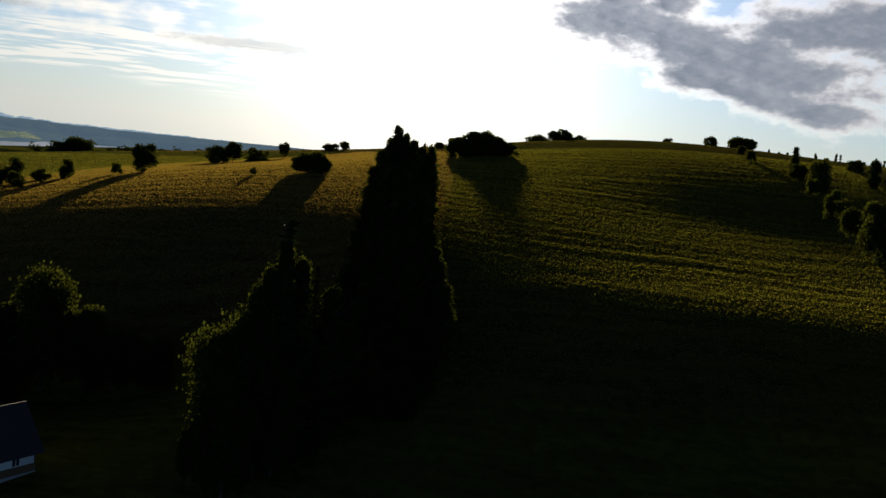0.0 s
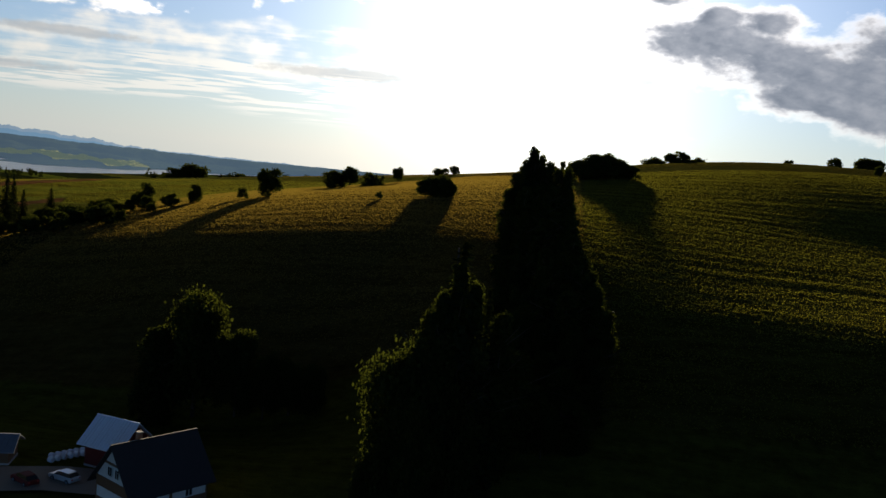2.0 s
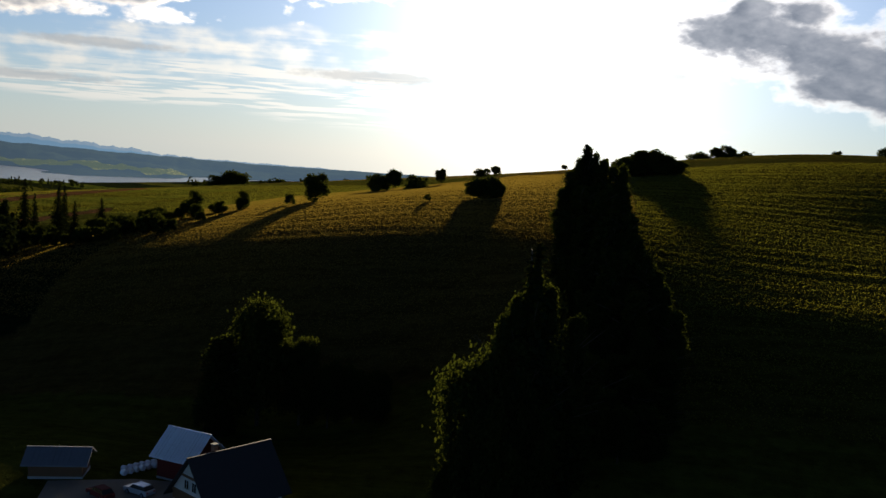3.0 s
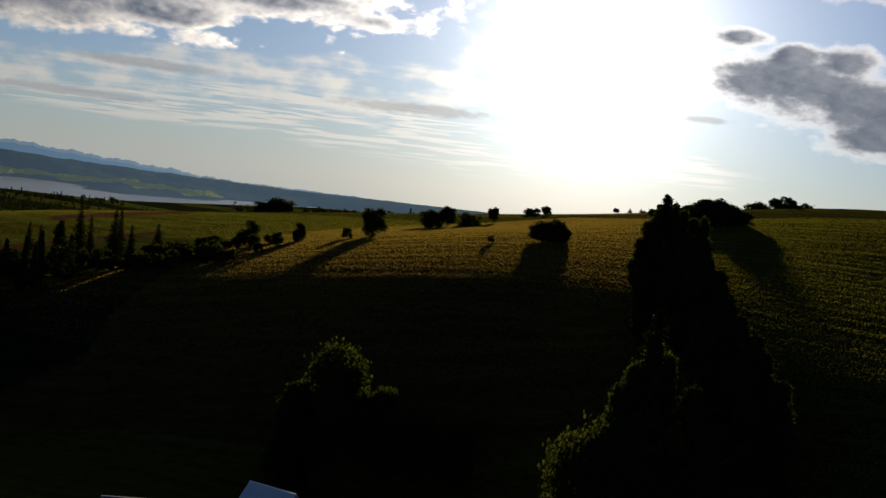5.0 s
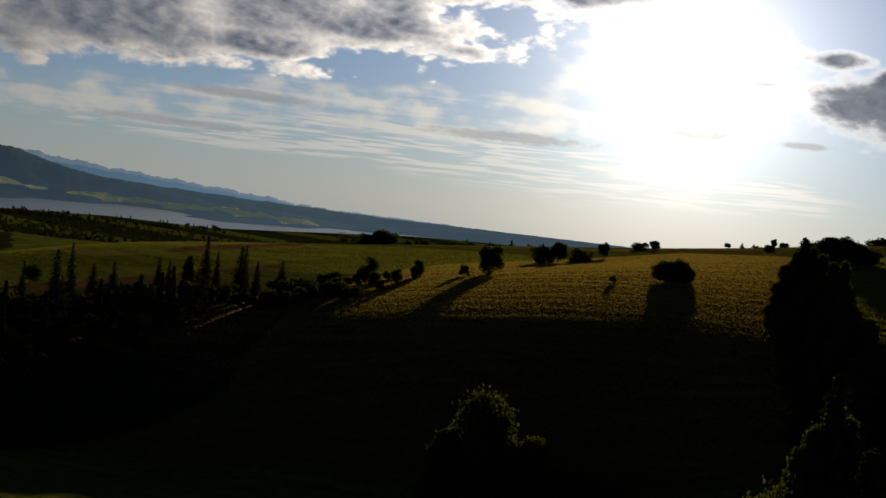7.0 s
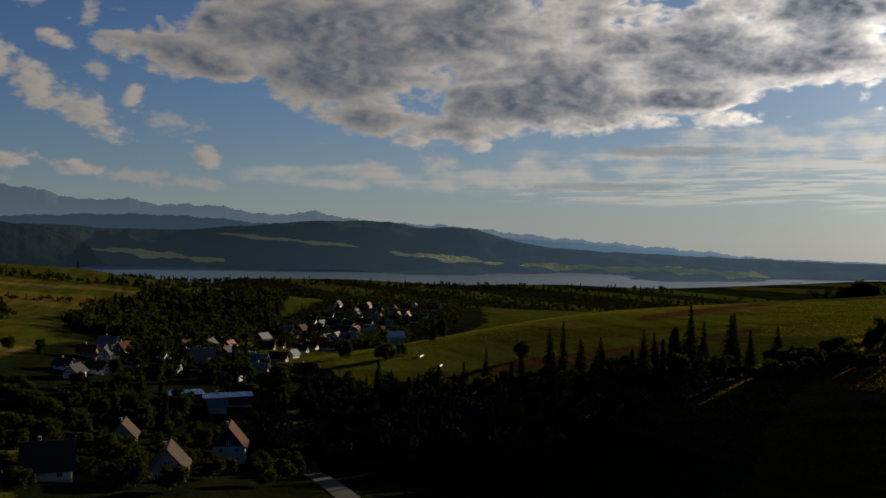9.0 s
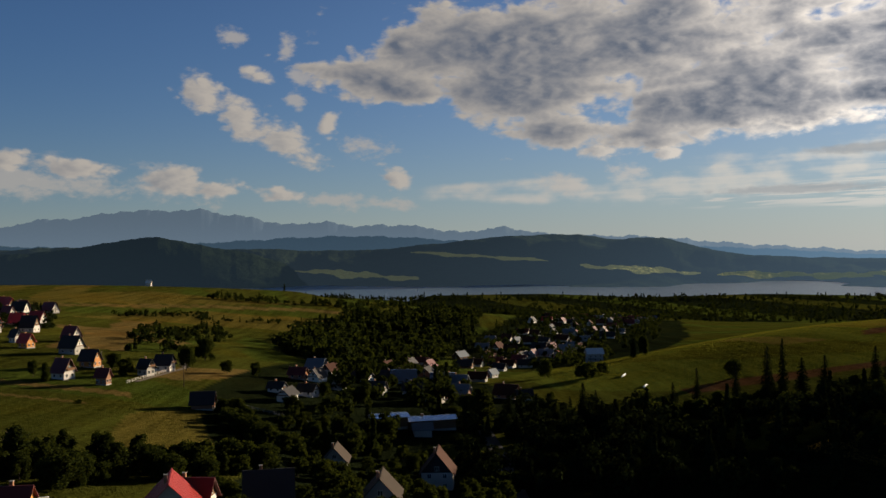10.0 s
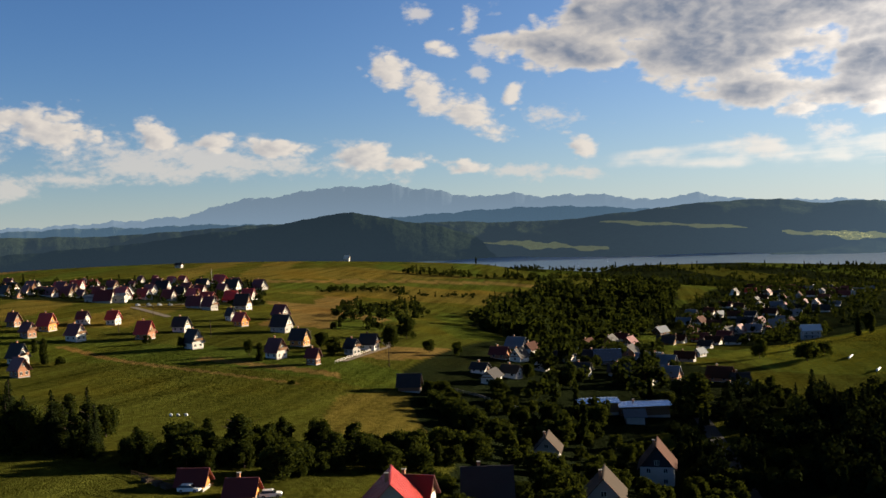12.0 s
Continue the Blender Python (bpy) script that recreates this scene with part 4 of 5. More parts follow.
stand_rng = random.Random(11)
for y, left, right, top in STAND:
    for k in range(5):
        u = k / 4
        tall_tree(("B" if y < 176 else "b") if k in (1, 3) and y < 215 else ("P" if y < 176 else "p"), left + 2.3 + (right - left - 4.6) * u + stand_rng.uniform(-0.6, 0.6), y + stand_rng.uniform(-4, 4),
                  top - stand_rng.uniform(0.0, 4.5) - (6.0 if k == 0 else 2.5 if k == 1 else 0.0), stand_rng.uniform(4.6, 6.4), "tall trees of the stand")
for kind, x, y, top, wide in (("P", -20.4, 251.5, 76.8, 5.0), ("c", -20.9, 250.0, 77.2, 10.0), ("P", -22.4, 250.5, 73.6, 4.8), ("P", -18.3, 252.5, 75.2, 4.6), ("P", -16.0, 252.0, 73.2, 4.8), ("P", -13.4, 251.0, 72.0, 5.0), ("P", -11.0, 250.5, 72.4, 4.6), ("P", -24.6, 250.0, 69.5, 4.8), ("P", -26.2, 247.0, 65.0, 4.6), ("B", -2.6, 166.0, 47.0, 5.0)):
    tall_tree(kind, x, y, top, wide, "tall trees of the stand")
for kind, x, y, top, wide in (("c", -25.0, 127.6, 61.0, 13.0), ("P", -25.2, 127.2, 58.2, 4.4), ("P", -26.9, 126.6, 54.5, 4.6), ("P", -23.2, 129.6, 55.0, 4.8), ("P", -28.6, 125.6, 51.5, 4.8), ("c", -21.4, 132.0, 54.0, 6.0), ("B", -29.6, 124.6, 46.5, 5.0), ("B", -26.5, 124.5, 48.0, 6.5),
                              ("B", -22.5, 127.0, 47.0, 6.5), ("P", -19.4, 135.0, 50.0, 5.0), ("B", -20.0, 130.0, 42.0, 7.0), ("B", -17.0, 138.0, 44.0, 7.0), ("B", -24.0, 121.0, 40.0, 8.0)):
    tall_tree(kind, x, y, top, wide, "pointed trees before the stand")
    tree(*row)


# ---- woods and hedges, past counting ----
def scatter(poly, n, seed):
    rng = np.random.default_rng(seed)
    xs, ys = [p[0] for p in poly], [p[1] for p in poly]
    pts = []
    while len(pts) < n:
        x, y = rng.uniform(min(xs), max(xs), 400), rng.uniform(min(ys), max(ys), 400)
        ok = inside(x, y, poly)
        pts.extend(zip(x[ok], y[ok]))
    return np.array(pts[:n])


def woods(name, label, poly, n, high, seed, leaves=90, spruce=0.15, size=0.10, mat=None):
    """One object of many small crowns, each a ragged heap of leaf clumps."""
    rng = np.random.default_rng(seed)
    at = scatter(poly, n, seed)
    z = height(at[:, 0], at[:, 1])
    pos, nrm = [], []
    h = high * (0.5 + 0.75 * rng.random(n) ** 1.3)
    for i in range(n):
        if rng.random() < spruce:
            t = rng.uniform(0.04, 1.0, leaves)
            a = rng.uniform(0, 6.283, leaves)
            r = 0.17 * h[i] * (1 - t) * rng.uniform(0.6, 1.1, leaves)
            p = np.stack([r * np.cos(a), r * np.sin(a), t * h[i] * 1.2], 1)
            q = np.stack([np.cos(a), np.sin(a), 0.6 + 0 * a], 1)
        else:
            lump = rng.normal(size=(7, 3)) * (0.17, 0.17, 0.15)
            k = rng.integers(0, 7, leaves)
            d = unit(rng.normal(size=(leaves, 3)))
            p = (lump[k] + d * 0.22 * rng.uniform(0.7, 1.1, leaves)[:, None]) * h[i] + (0, 0, 0.48 * h[i])
            q = d
        pos.append(p + (at[i, 0], at[i, 1], z[i]))
        nrm.append(unit(q + 0.5 * rng.normal(size=(leaves, 3))))
    pos = np.concatenate(pos)
    me = quads_mesh(name, pos, unit(np.concatenate(nrm)), size * high, mat or WOOD_LEAF, rng)
    return tagged(new(name, me), label, "trees", kind="stuff")


def grove(poly, n, high, seed, kinds, group, clear=()):
    """Single trees scattered over a stretch of ground."""
    rng = np.random.default_rng(seed)
    for i, (x, y) in enumerate(scatter(poly, n, seed)):
        kind = kinds[i % len(kinds)]
        if any(math.hypot(x - a, y - b) < r for a, b, r in clear):
            continue
        h = high * rng.uniform(0.6, 1.2) * (1.3 if kind == "c" else 1.0)
        tree(kind, float(x), float(y), h, h * {"b": 0.85, "c": 0.34, "s": 1.1, "p": 0.4}[kind] * rng.uniform(0.85, 1.15), 0.0, group)


VALLEY = "dense dark green mixed wood filling the valley"
woods("valley_wood", VALLEY, [(-663, 262), (-538, 250), (-572, 295), (-755, 506), (-1043, 728), (-1013, 591), (-961, 487), (-852, 391)], 420, 15, 1)
woods("valley_wood", "dark green trees between the village houses", [(-433, 195), (-560, 250), (-520, 330), (-438, 276), (-321, 191), (-308, 130)], 80, 9.5, 2)
# dark needle colour on every crown, broadleaf too: the hill's shade put into the foliage
woods("hollow_wood", "dark trees on the shaded slope under the fields", [(-368, 221), (-340, 254), (-323, 282), (-231, 179), (-262, 153), (-308, 177)], 90, 8.5, 3, leaves=260, size=0.06, spruce=0.3, mat=NEEDLE)
woods("scrub", "dark green bushes and small trees along field edges", [(-768, 202), (-869, 306), (-730, 263), (-564, 178), (-538, 132)], 60, 8, 4)
woods("scrub", "dark green hedge across the ochre fields", [(-928, 225), (-977, 322), (-965, 330), (-915, 232)], 26, 5, 5)
woods("village_trees", "garden trees among the far village roofs", [(-660, 438), (-501, 404), (-628, 618), (-1010, 1043), (-1076, 845), (-788, 524)], 430, 8.5, 6, leaves=70)
woods("village_trees", "garden trees among the houses on the rise", [(-747, -35), (-713, 134), (-986, 188), (-965, 45), (-929, -47)], 210, 6.0, 7, leaves=70)
grove([(-275, 15), (-295, 23), (-295, 44), (-290, 82), (-310, 119), (-280, 106), (-261, 54), (-270, 26)], 70, 7.0, 8, "bbsbp", "trees along the stream")
grove([(-330, -14), (-318, 16), (-283, 16), (-294, -10)], 30, 10, 9, "cbcp", "trees along the stream")
grove([(-384, 132), (-326, 123), (-318, 112), (-337, 115), (-374, 122)], 40, 5.0, 10, "sbs", "thicket on the meadow edge")
grove([(-375, 148), (-383, 171), (-314, 135), (-310, 119)], 24, 4.5, 11, "bs", "garden trees")
woods("shore_trees", "dark line of trees along the lake shore", [(-1094, 392), (-1077, 466), (-1062, 574), (-1090, 640), (-1125, 640), (-1100, 560), (-1110, 466), (-1120, 380)], 90, 9, 12, leaves=50)
woods("shore_trees", "low woods between the far village and the lake", [(-1090, 640), (-1000, 1050), (-700, 1300), (-560, 1500), (-900, 1650), (-1400, 1450), (-1650, 1050), (-1500, 800)], 750, 10, 13, leaves=44, spruce=0.3, size=0.13)
grove([(-193, 268), (-162, 258), (-145, 272), (-144, 330), (-152, 332), (-174, 300), (-205, 300), (-244, 320)], 48, 6.0, 14, "bsb", "field hedge")
woods("shore_trees", "uneven dark tree line along the lake shore", [(-1173, 1958), (-1591, 1606), (-2062, 1318), (-2469, 1088), (-2332, 1027), (-1935, 1235), (-1493, 1506), (-1098, 1829)], 420, 11, 34, leaves=40, spruce=0.4, size=0.14)
woods("far_spruces", "dark spruce wood along the skyline", [(190, 700), (360, 620), (380, 650), (200, 740)], 110, 9, 15, leaves=60, spruce=0.95)
woods("far_hedge", "line of dark trees on the far fields", [(-330, 690), (-150, 800), (-155, 815), (-340, 705)], 50, 8, 16, leaves=60)
grove([(-330, 235), (-290, 240), (-215, 305), (-225, 320), (-290, 290), (-330, 262)], 70, 7.5, 17, "bcbsb", "field edge trees")
# trees added to fill the black hollow, again with shade put in by needle colour
woods("hollow_wood", "dense dark mixed trees filling the shaded hollow", [(-310, 240), (-226, 296), (-190, 262), (-180, 200), (-215, 165), (-262, 160)], 130, 10, 19, leaves=260, size=0.06, spruce=0.3, mat=NEEDLE)

HOUSE_PLACES = ((-278, 150, 10), (-266, 146, 9), (-230, 106, 7), (-292, 127, 6), (-238, 109, 9), (-301, 130, 8), (-241, 84, 9), (-229, 60, 9))
grove([(-320, 118), (-335, 168), (-262, 165), (-222, 130), (-218, 92), (-240, 92), (-262, 104)], 90, 5.6, 23, "sbss", "bushes between the houses", HOUSE_PLACES)
grove([(-262, 104), (-232, 96), (-225, 66), (-244, 66), (-262, 84)], 24, 4.2, 24, "ss", "bushes between the houses", HOUSE_PLACES)
woods("scrub", "low dark bushes along the terraces of the rise", [(-946, 241), (-961, 328), (-934, 318), (-922, 234)], 40, 5, 31, leaves=60)
woods("scrub", "low dark bushes along the terraces of the rise", [(-931, 306), (-928, 448), (-911, 436), (-913, 299)], 40, 5, 32, leaves=60)
woods("shore_trees", "low dark woods on the flat land by the lake", [(-1450, 560), (-1120, 700), (-1000, 1080), (-560, 1520), (-700, 1900), (-1500, 1650), (-1850, 1100)], 450, 9, 33, leaves=40, spruce=0.3, size=0.14)


def tufts(label, poly, n, high, seed, mat):
    """Standing blades of uncut grass in uneven rows, past counting."""
    rng = np.random.default_rng(seed)
    at = scatter(poly, n, seed)
    x, y = at[:, 0], at[:, 1]
    rows = np.sin(0.62 * y + 0.07 * x + 2.0 * np.sin(x / 23.0) + np.sin(x / 9.0 + y / 21.0)) + 0.8 * np.sin(0.23 * y - 0.05 * x + 2.5 * np.sin(x / 41.0))
    bare = np.any([inside(x, y, p) for tone, p in FIELDS if tone in (PLOUGH, OCHRE)], axis=0)
    at = at[~bare & (rng.random(n) < 0.45 + 0.35 * (rows > 0.1) + 0.2 * (rows > 0.9))]
    n = len(at)
    z = height(at[:, 0], at[:, 1]) + furrows(at[:, 0], at[:, 1]) + 0.15 * high
    a = rng.uniform(0, 2 * math.pi, n)
    nrm = unit(np.stack([np.cos(a), np.sin(a), rng.normal(size=n) * 0.25], 1))
    me = quads_mesh("grass", np.column_stack([at, z]), nrm, high, mat, rng)
    return tagged(new("grass", me), label, "grass", kind="stuff")


tufts("tall dry brownish grass standing on the slope", [(-215, 225), (-150, 205), (-6, 165), (-4, 430), (-60, 520), (-160, 420)], 280000, 0.16, 41, DRY_BLADES)
tufts("green uncut meadow grass in mown rows", [(-8, 150), (130, 150), (175, 430), (-6, 430)], 260000, 0.16, 42, BLADES)
tufts("short green grass on the fields above the village", [(-520, 390), (-400, 305), (-338, 318), (-248, 400), (-150, 345), (-100, 480), (-240, 560), (-430, 540)], 170000, 0.14, 45, BLADES)

# ---- houses ----
def mesh_from(name, verts, faces, mat):
    me = bpy.data.meshes.new(name)
    me.from_pydata(verts, [], faces)
    me.materials.append(mat)
    return me


def box_mesh(name, x0, x1, y0, y1, z0, z1, mat):
    v = [(x, y, z) for z in (z0, z1) for x, y in ((x0, y0), (x1, y0), (x1, y1), (x0, y1))]
    f = [(3, 2, 1, 0), (4, 5, 6, 7), (0, 1, 5, 4), (1, 2, 6, 5), (2, 3, 7, 6), (3, 0, 4, 7)]
    return mesh_from(name, v, f, mat)


def slope_mesh(name, x0, x1, ya, za, yb, zb, t, mat, lift=0.0):
    """A slab of roof from the eave (ya, za) to the ridge (yb, zb), t thick."""
    v, f = [], []

    def slab(a, b, lift, th):
        k = len(v)
        for x in (a, b):
            v.extend([(x, ya, za + lift), (x, yb, zb + lift), (x, yb, zb + lift + th), (x, ya, za + lift + th)])
        f.extend([(k, k + 1, k + 2, k + 3), (k + 7, k + 6, k + 5, k + 4), (k, k + 4, k + 5, k + 1), (k + 1, k + 5, k + 6, k + 2), (k + 2, k + 6, k + 7, k + 3), (k + 3, k + 7, k + 4, k)])

    slab(x0, x1, lift, t)
    return mesh_from(name, v, f, mat)


def window_part(parent, m, w, h, panes=2, frame_mat=None):
    fr = part("window", box_mesh("window", -w / 2, w / 2, -0.06, 0.05, 0, h, frame_mat or FRAME), parent)
    fr.matrix_basis = m
    if panes == 1:
        part("pane", box_mesh("pane", -w * 0.42, w * 0.42, -0.075, -0.055, 0.08 * h, 0.92 * h, PANE), fr)
        return fr
    for sx in (-1, 1):
        p = part("pane", box_mesh("pane", sx * w * 0.24 - w * 0.19, sx * w * 0.24 + w * 0.19, -0.075, -0.055, 0.08 * h, 0.92 * h, PANE), fr)
    return fr


HOUSE_LOOKS = {    # wall, gable, roof, usual look, category
    "w": ("WHITE", "TIMBER", "MAROON", "white rendered village house with a dark red gabled roof", "house"),
    "d": ("WHITE", "WHITE", "SLATE", "white rendered village house with a dark gabled roof", "house"),
    "b": ("BRICK", "BRICK", "RUST", "brown unplastered house with a rusty gabled roof", "house"),
    "o": ("ORANGE", "ORANGE", "MAROON", "orange wooden house with a dark red gabled roof", "house"),
    "g": ("GREY", "WHITE", "ZINC", "grey rendered house with a pale metal gabled roof", "house"),
    "r": ("WHITE", "WHITE", "RED", "white house with a bright red gabled roof", "house"),
    "t": ("TIMBER", "TIMBER", "SLATE", "brown timber barn with a dark gabled roof", "barn"),
    "m": ("DARK", "DARK", "ZINC", "dark red barn with a pale metal roof", "barn"),
}
SURFACES = {"WHITE": WHITE, "TIMBER": TIMBER, "MAROON": MAROON, "SLATE": SLATE, "BRICK": BRICK, "RUST": RUST, "ORANGE": ORANGE, "GREY": GREY, "ZINC": ZINC, "RED": RED, "DARK": DARK, "CREAM": CREAM, "TAN": TAN, "PALE": PALE, "SHEET": SHEET}


def house(x, y, angle, look_key, length, width, eave, rise, chimneys=1, storeys=1, windows=True, seams=0, wall="", roof="", gable="", label="", name="house", group="", sink=0.6, dormer=False, balcony=False, z=None, panes=2):
    """A gabled house; the ridge runs along its own x axis, turned by angle from the world's x axis."""
    wm, gm, rm, lab, cat = HOUSE_LOOKS[look_key]
    wm, gm, rm = SURFACES[wall or wm], SURFACES[gable or gm], SURFACES[roof or rm]
    root = new(name)
    root.empty_display_size = 1
    root.matrix_basis = pose(x, y, (ground_z(x, y) if z is None else z), 0, 0, angle)
    l, w = length / 2, width / 2
    part("wall", box_mesh("wall", -l, l, -w, w, -sink, eave, wm), root)
    part("plinth", box_mesh("plinth", -l - 0.05, l + 0.05, -w - 0.05, w + 0.05, -sink, 0.35, GREY), root)
    for s in (-1, 1):
        a, b = s * l, s * (l - 0.25)
        v = [(a, -w, eave), (a, w, eave), (a, 0, eave + rise), (b, -w, eave), (b, w, eave), (b, 0, eave + rise)]
        part("gable", mesh_from("gable", v, [(0, 1, 2), (5, 4, 3), (0, 3, 4, 1), (1, 4, 5, 2), (2, 5, 3, 0)], gm), root)
        if gm is WHITE:
            part("timber_band", box_mesh("timber_band", min(a, a + s * 0.12), max(a, a + s * 0.12), -w, w, eave - 0.15, eave + 0.2, TIMBER), root)
            part("timber_band", box_mesh("timber_band", min(a, a + s * 0.12), max(a, a + s * 0.12), -w * 0.52, w * 0.52, eave + rise * 0.45, eave + rise * 0.45 + 0.28, TIMBER), root)
        over = 0.8
        drop = over * rise / w
        slope = part("roof_slope", slope_mesh("roof_slope", -l - 0.8, l + 0.8, s * (w + over), eave - drop, 0.0, eave + rise, 0.16, rm), root)
        for i in range(seams):
            cx = -l - 0.6 + (length + 1.2) * (i + 0.5) / seams
            part("seam", slope_mesh("seam", cx - 0.04, cx + 0.04, s * (w + over), eave - drop, 0.0, eave + rise, 0.06, rm, 0.165), slope)
    part("ridge_cap", box_mesh("ridge_cap", -l - 0.82, l + 0.82, -0.14, 0.14, eave + rise + 0.1, eave + rise + 0.22, rm), root)
    for i in range(chimneys):
        cx = -l * 0.35 + i * l * 0.8
        ch = part("chimney", box_mesh("chimney", cx - 0.3, cx + 0.3, 0.4, 1.0, eave + rise * 0.5, eave + rise + 0.9, BRICK), root)
        part("chimney_cap", box_mesh("chimney_cap", cx - 0.38, cx + 0.38, 0.32, 1.08, eave + rise + 0.9, eave + rise + 1.0, GREY), ch)
    if windows:
        for st in range(storeys):
            z0 = 0.9 + 2.7 * st
            if z0 + 1.3 > eave:
                break
            for s in (-1, 1):
                for k in ((-1, 1) if panes == 2 else (0,)):
                    window_part(root, pose(s * l, k * w * 0.5, z0, 0, 0, 90 * s), 1.1, 1.3, panes)
                n = max(2, int(length / 3.6)) if panes == 2 else 2
                for i in range(n):
                    window_part(root, pose(-l + length * (i + 0.5) / n, s * w, z0, 0, 0, 0 if s < 0 else 180), 1.1, 1.3, panes)
        for s in (-1, 1):
            if rise > 2.6:
                window_part(root, pose(s * l, 0, eave + 0.5, 0, 0, 90 * s), 1.2, 1.2, panes)
        d = part("door", box_mesh("door", -0.5, 0.5, -0.05, 0.05, 0, 2.05, TIMBER), root)
        d.matrix_basis = pose(length * 0.12, w + 0.03, 0.3, 0, 0, 0)
    if balcony:
        for s in (-1, 1):
            bal = part("balcony", box_mesh("balcony", s * l - 0.1, s * l + s * 1.2, -w * 0.7, w * 0.7, eave - 0.1, eave + 0.05, TIMBER), root)
            part("railing", box_mesh("railing", s * l + s * 1.15, s * l + s * 1.2, -w * 0.7, w * 0.7, eave + 0.05, eave + 0.95, TIMBER), bal)
    if dormer:
        dm = part("dormer", box_mesh("dormer", -1.2, 1.2, 0.3 * w, 0.95 * w, eave + 0.1, eave + rise * 0.72, wm), root)
        part("dormer_roof", slope_mesh("dormer_roof", -1.5, 1.5, w * 1.05, eave + rise * 0.68, 0.1 * w, eave + rise * 0.95, 0.12, rm), dm)
    if not label:
        wall_word = {"WHITE": "white rendered", "BRICK": "bare brick", "ORANGE": "orange wooden", "GREY": "grey rendered", "TIMBER": "brown timber", "DARK": "dark red wooden"}[wall or HOUSE_LOOKS[look_key][0]]
        roof_word = {"MAROON": "dark red", "SLATE": "dark grey", "RED": "bright red", "RUST": "rusty brown", "ZINC": "grey metal", "TAN": "weathered tan", "PALE": "pale metal", "SHEET": "smooth pale metal"}[roof or HOUSE_LOOKS[look_key][2]]
        label = f"{wall_word} {cat} with a {roof_word} roof" + (" and dormer" if dormer else "") + (" and balconies" if balcony else "")
    return tagged(root, label, cat, group)


LEFT_HOUSES = [    # x, y, ridge direction, look, breadth
    (-592, -19, 46, "b", 7.7), (-555, -11, 38, "b", 8.3), (-575, -3, 50, "o", 10.5), (-540, 10, 38, "r", 9.8),
    (-596, 14, 50, "d", 7.7), (-591, 29, 50, "d", 8.9), (-537, 41, 50, "b", 10.9), (-556, 60, 46, "d", 9.5),
    (-500, 59, 26, "d", 10.0), (-484, -12, 42, "d", 9.6), (-451, -10, 32, "b", 7.9),
]
MID_HOUSES = [    # x, y, ridge direction, look, breadth
    (-608, 122, 32, "g", 11.4), (-545, 109, 42, "g", 14.8), (-460, 88, 32, "w", 10.2), (-493, 106, 42, "o", 10.1),
    (-440, 99, 46, "b", 6.5), (-462, 122, 26, "d", 7.5), (-475, 134, 46, "d", 9.3), (-574, 93, 32, "o", 8.7),
    (-600, 92, 26, "d", 7.2), (-683, 113, 50, "w", 15.3), (-670, 90, 38, "g", 11.1),
]
UPPER_HOUSES = [    # x, y, ridge direction, look, breadth
    (-762, 42, 32, "r", 15.3), (-721, 29, 64, "g", 16.0), (-827, 66, 26, "g", 15.9), (-875, 80, 46, "g", 14.9),
    (-845, 105, 42, "r", 16.0), (-958, 139, 32, "d", 13.3), (-926, 148, 32, "w", 13.9), (-923, 170, 26, "d", 16.0),
    (-945, 94, 26, "d", 9.7), (-956, 68, 32, "d", 6.6), (-959, 81, 32, "d", 6.6), (-786, -34, 32, "w", 8.8),
    (-815, -19, 32, "w", 11.9), (-788, -7, 38, "d", 7.9), (-832, 2, 38, "w", 10.3), (-806, 10, 32, "w", 10.0),
    (-798, 28, 46, "d", 8.1), (-825, 87, 58, "g", 10.3),
]
LANE_HOUSES = [    # x, y, ridge direction, look, breadth
    (-415, 162, 32, "d", 6.5), (-396, 158, 50, "d", 8.3), (-407, 172, 32, "d", 8.2), (-455, 190, 42, "b", 7.8),
    (-499, 221, 38, "g", 11.1), (-449, 197, 42, "r", 8.8), (-391, 263, 32, "b", 9.5), (-381, 265, 64, "g", 6.9),
    (-413, 208, 38, "g", 8.7), (-449, 244, 58, "g", 12.0), (-499, 290, 46, "b", 11.9), (-444, 264, 50, "b", 10.5),
    (-399, 234, 50, "b", 6.8), (-391, 224, 38, "g", 7.1),
]
VILLAGE_HOUSES = [    # x, y, ridge direction, look, breadth
    (-634, 442, 38, "g", 16.0), (-736, 504, 42, "w", 15.3), (-660, 490, 32, "g", 14.1), (-747, 568, 50, "g", 14.1),
    (-658, 514, 32, "d", 14.3), (-741, 606, 26, "g", 16.0), (-539, 457, 64, "g", 11.2), (-847, 729, 58, "g", 16.0),
    (-897, 809, 46, "d", 16.0), (-764, 665, 42, "d", 16.0), (-987, 815, 38, "w", 16.0), (-1020, 826, 42, "d", 16.0),
    (-961, 901, 46, "w", 16.0), (-929, 887, 26, "w", 16.0), (-916, 777, 42, "d", 16.0), (-803, 623, 26, "d", 15.3),
    (-675, 389, 50, "w", 9.7), (-638, 376, 32, "d", 9.1), (-664, 542, 46, "w", 11.8), (-702, 543, 32, "d", 12.2),
]
RISE_HOUSES = [
    (-800, -21, 32, "w", 8.1), (-801, -12, 38, "d", 7.2), (-859, -1, 46, "w", 6.8), (-777, 6, 42, "w", 9.6), (-920, 19, 26, "d", 6.5),
    (-810, 24, 38, "d", 6.5), (-783, 29, 32, "w", 6.5), (-937, 103, 32, "d", 10.7), (-953, 141, 26, "w", 11.0), (-914, 144, 46, "r", 12.6),
    (-791, 95, 26, "b", 12.5), (-896, 57, 32, "w", 7.1), (-759, -25, 32, "b", 6.8), (-766, 15, 38, "d", 6.5),
]
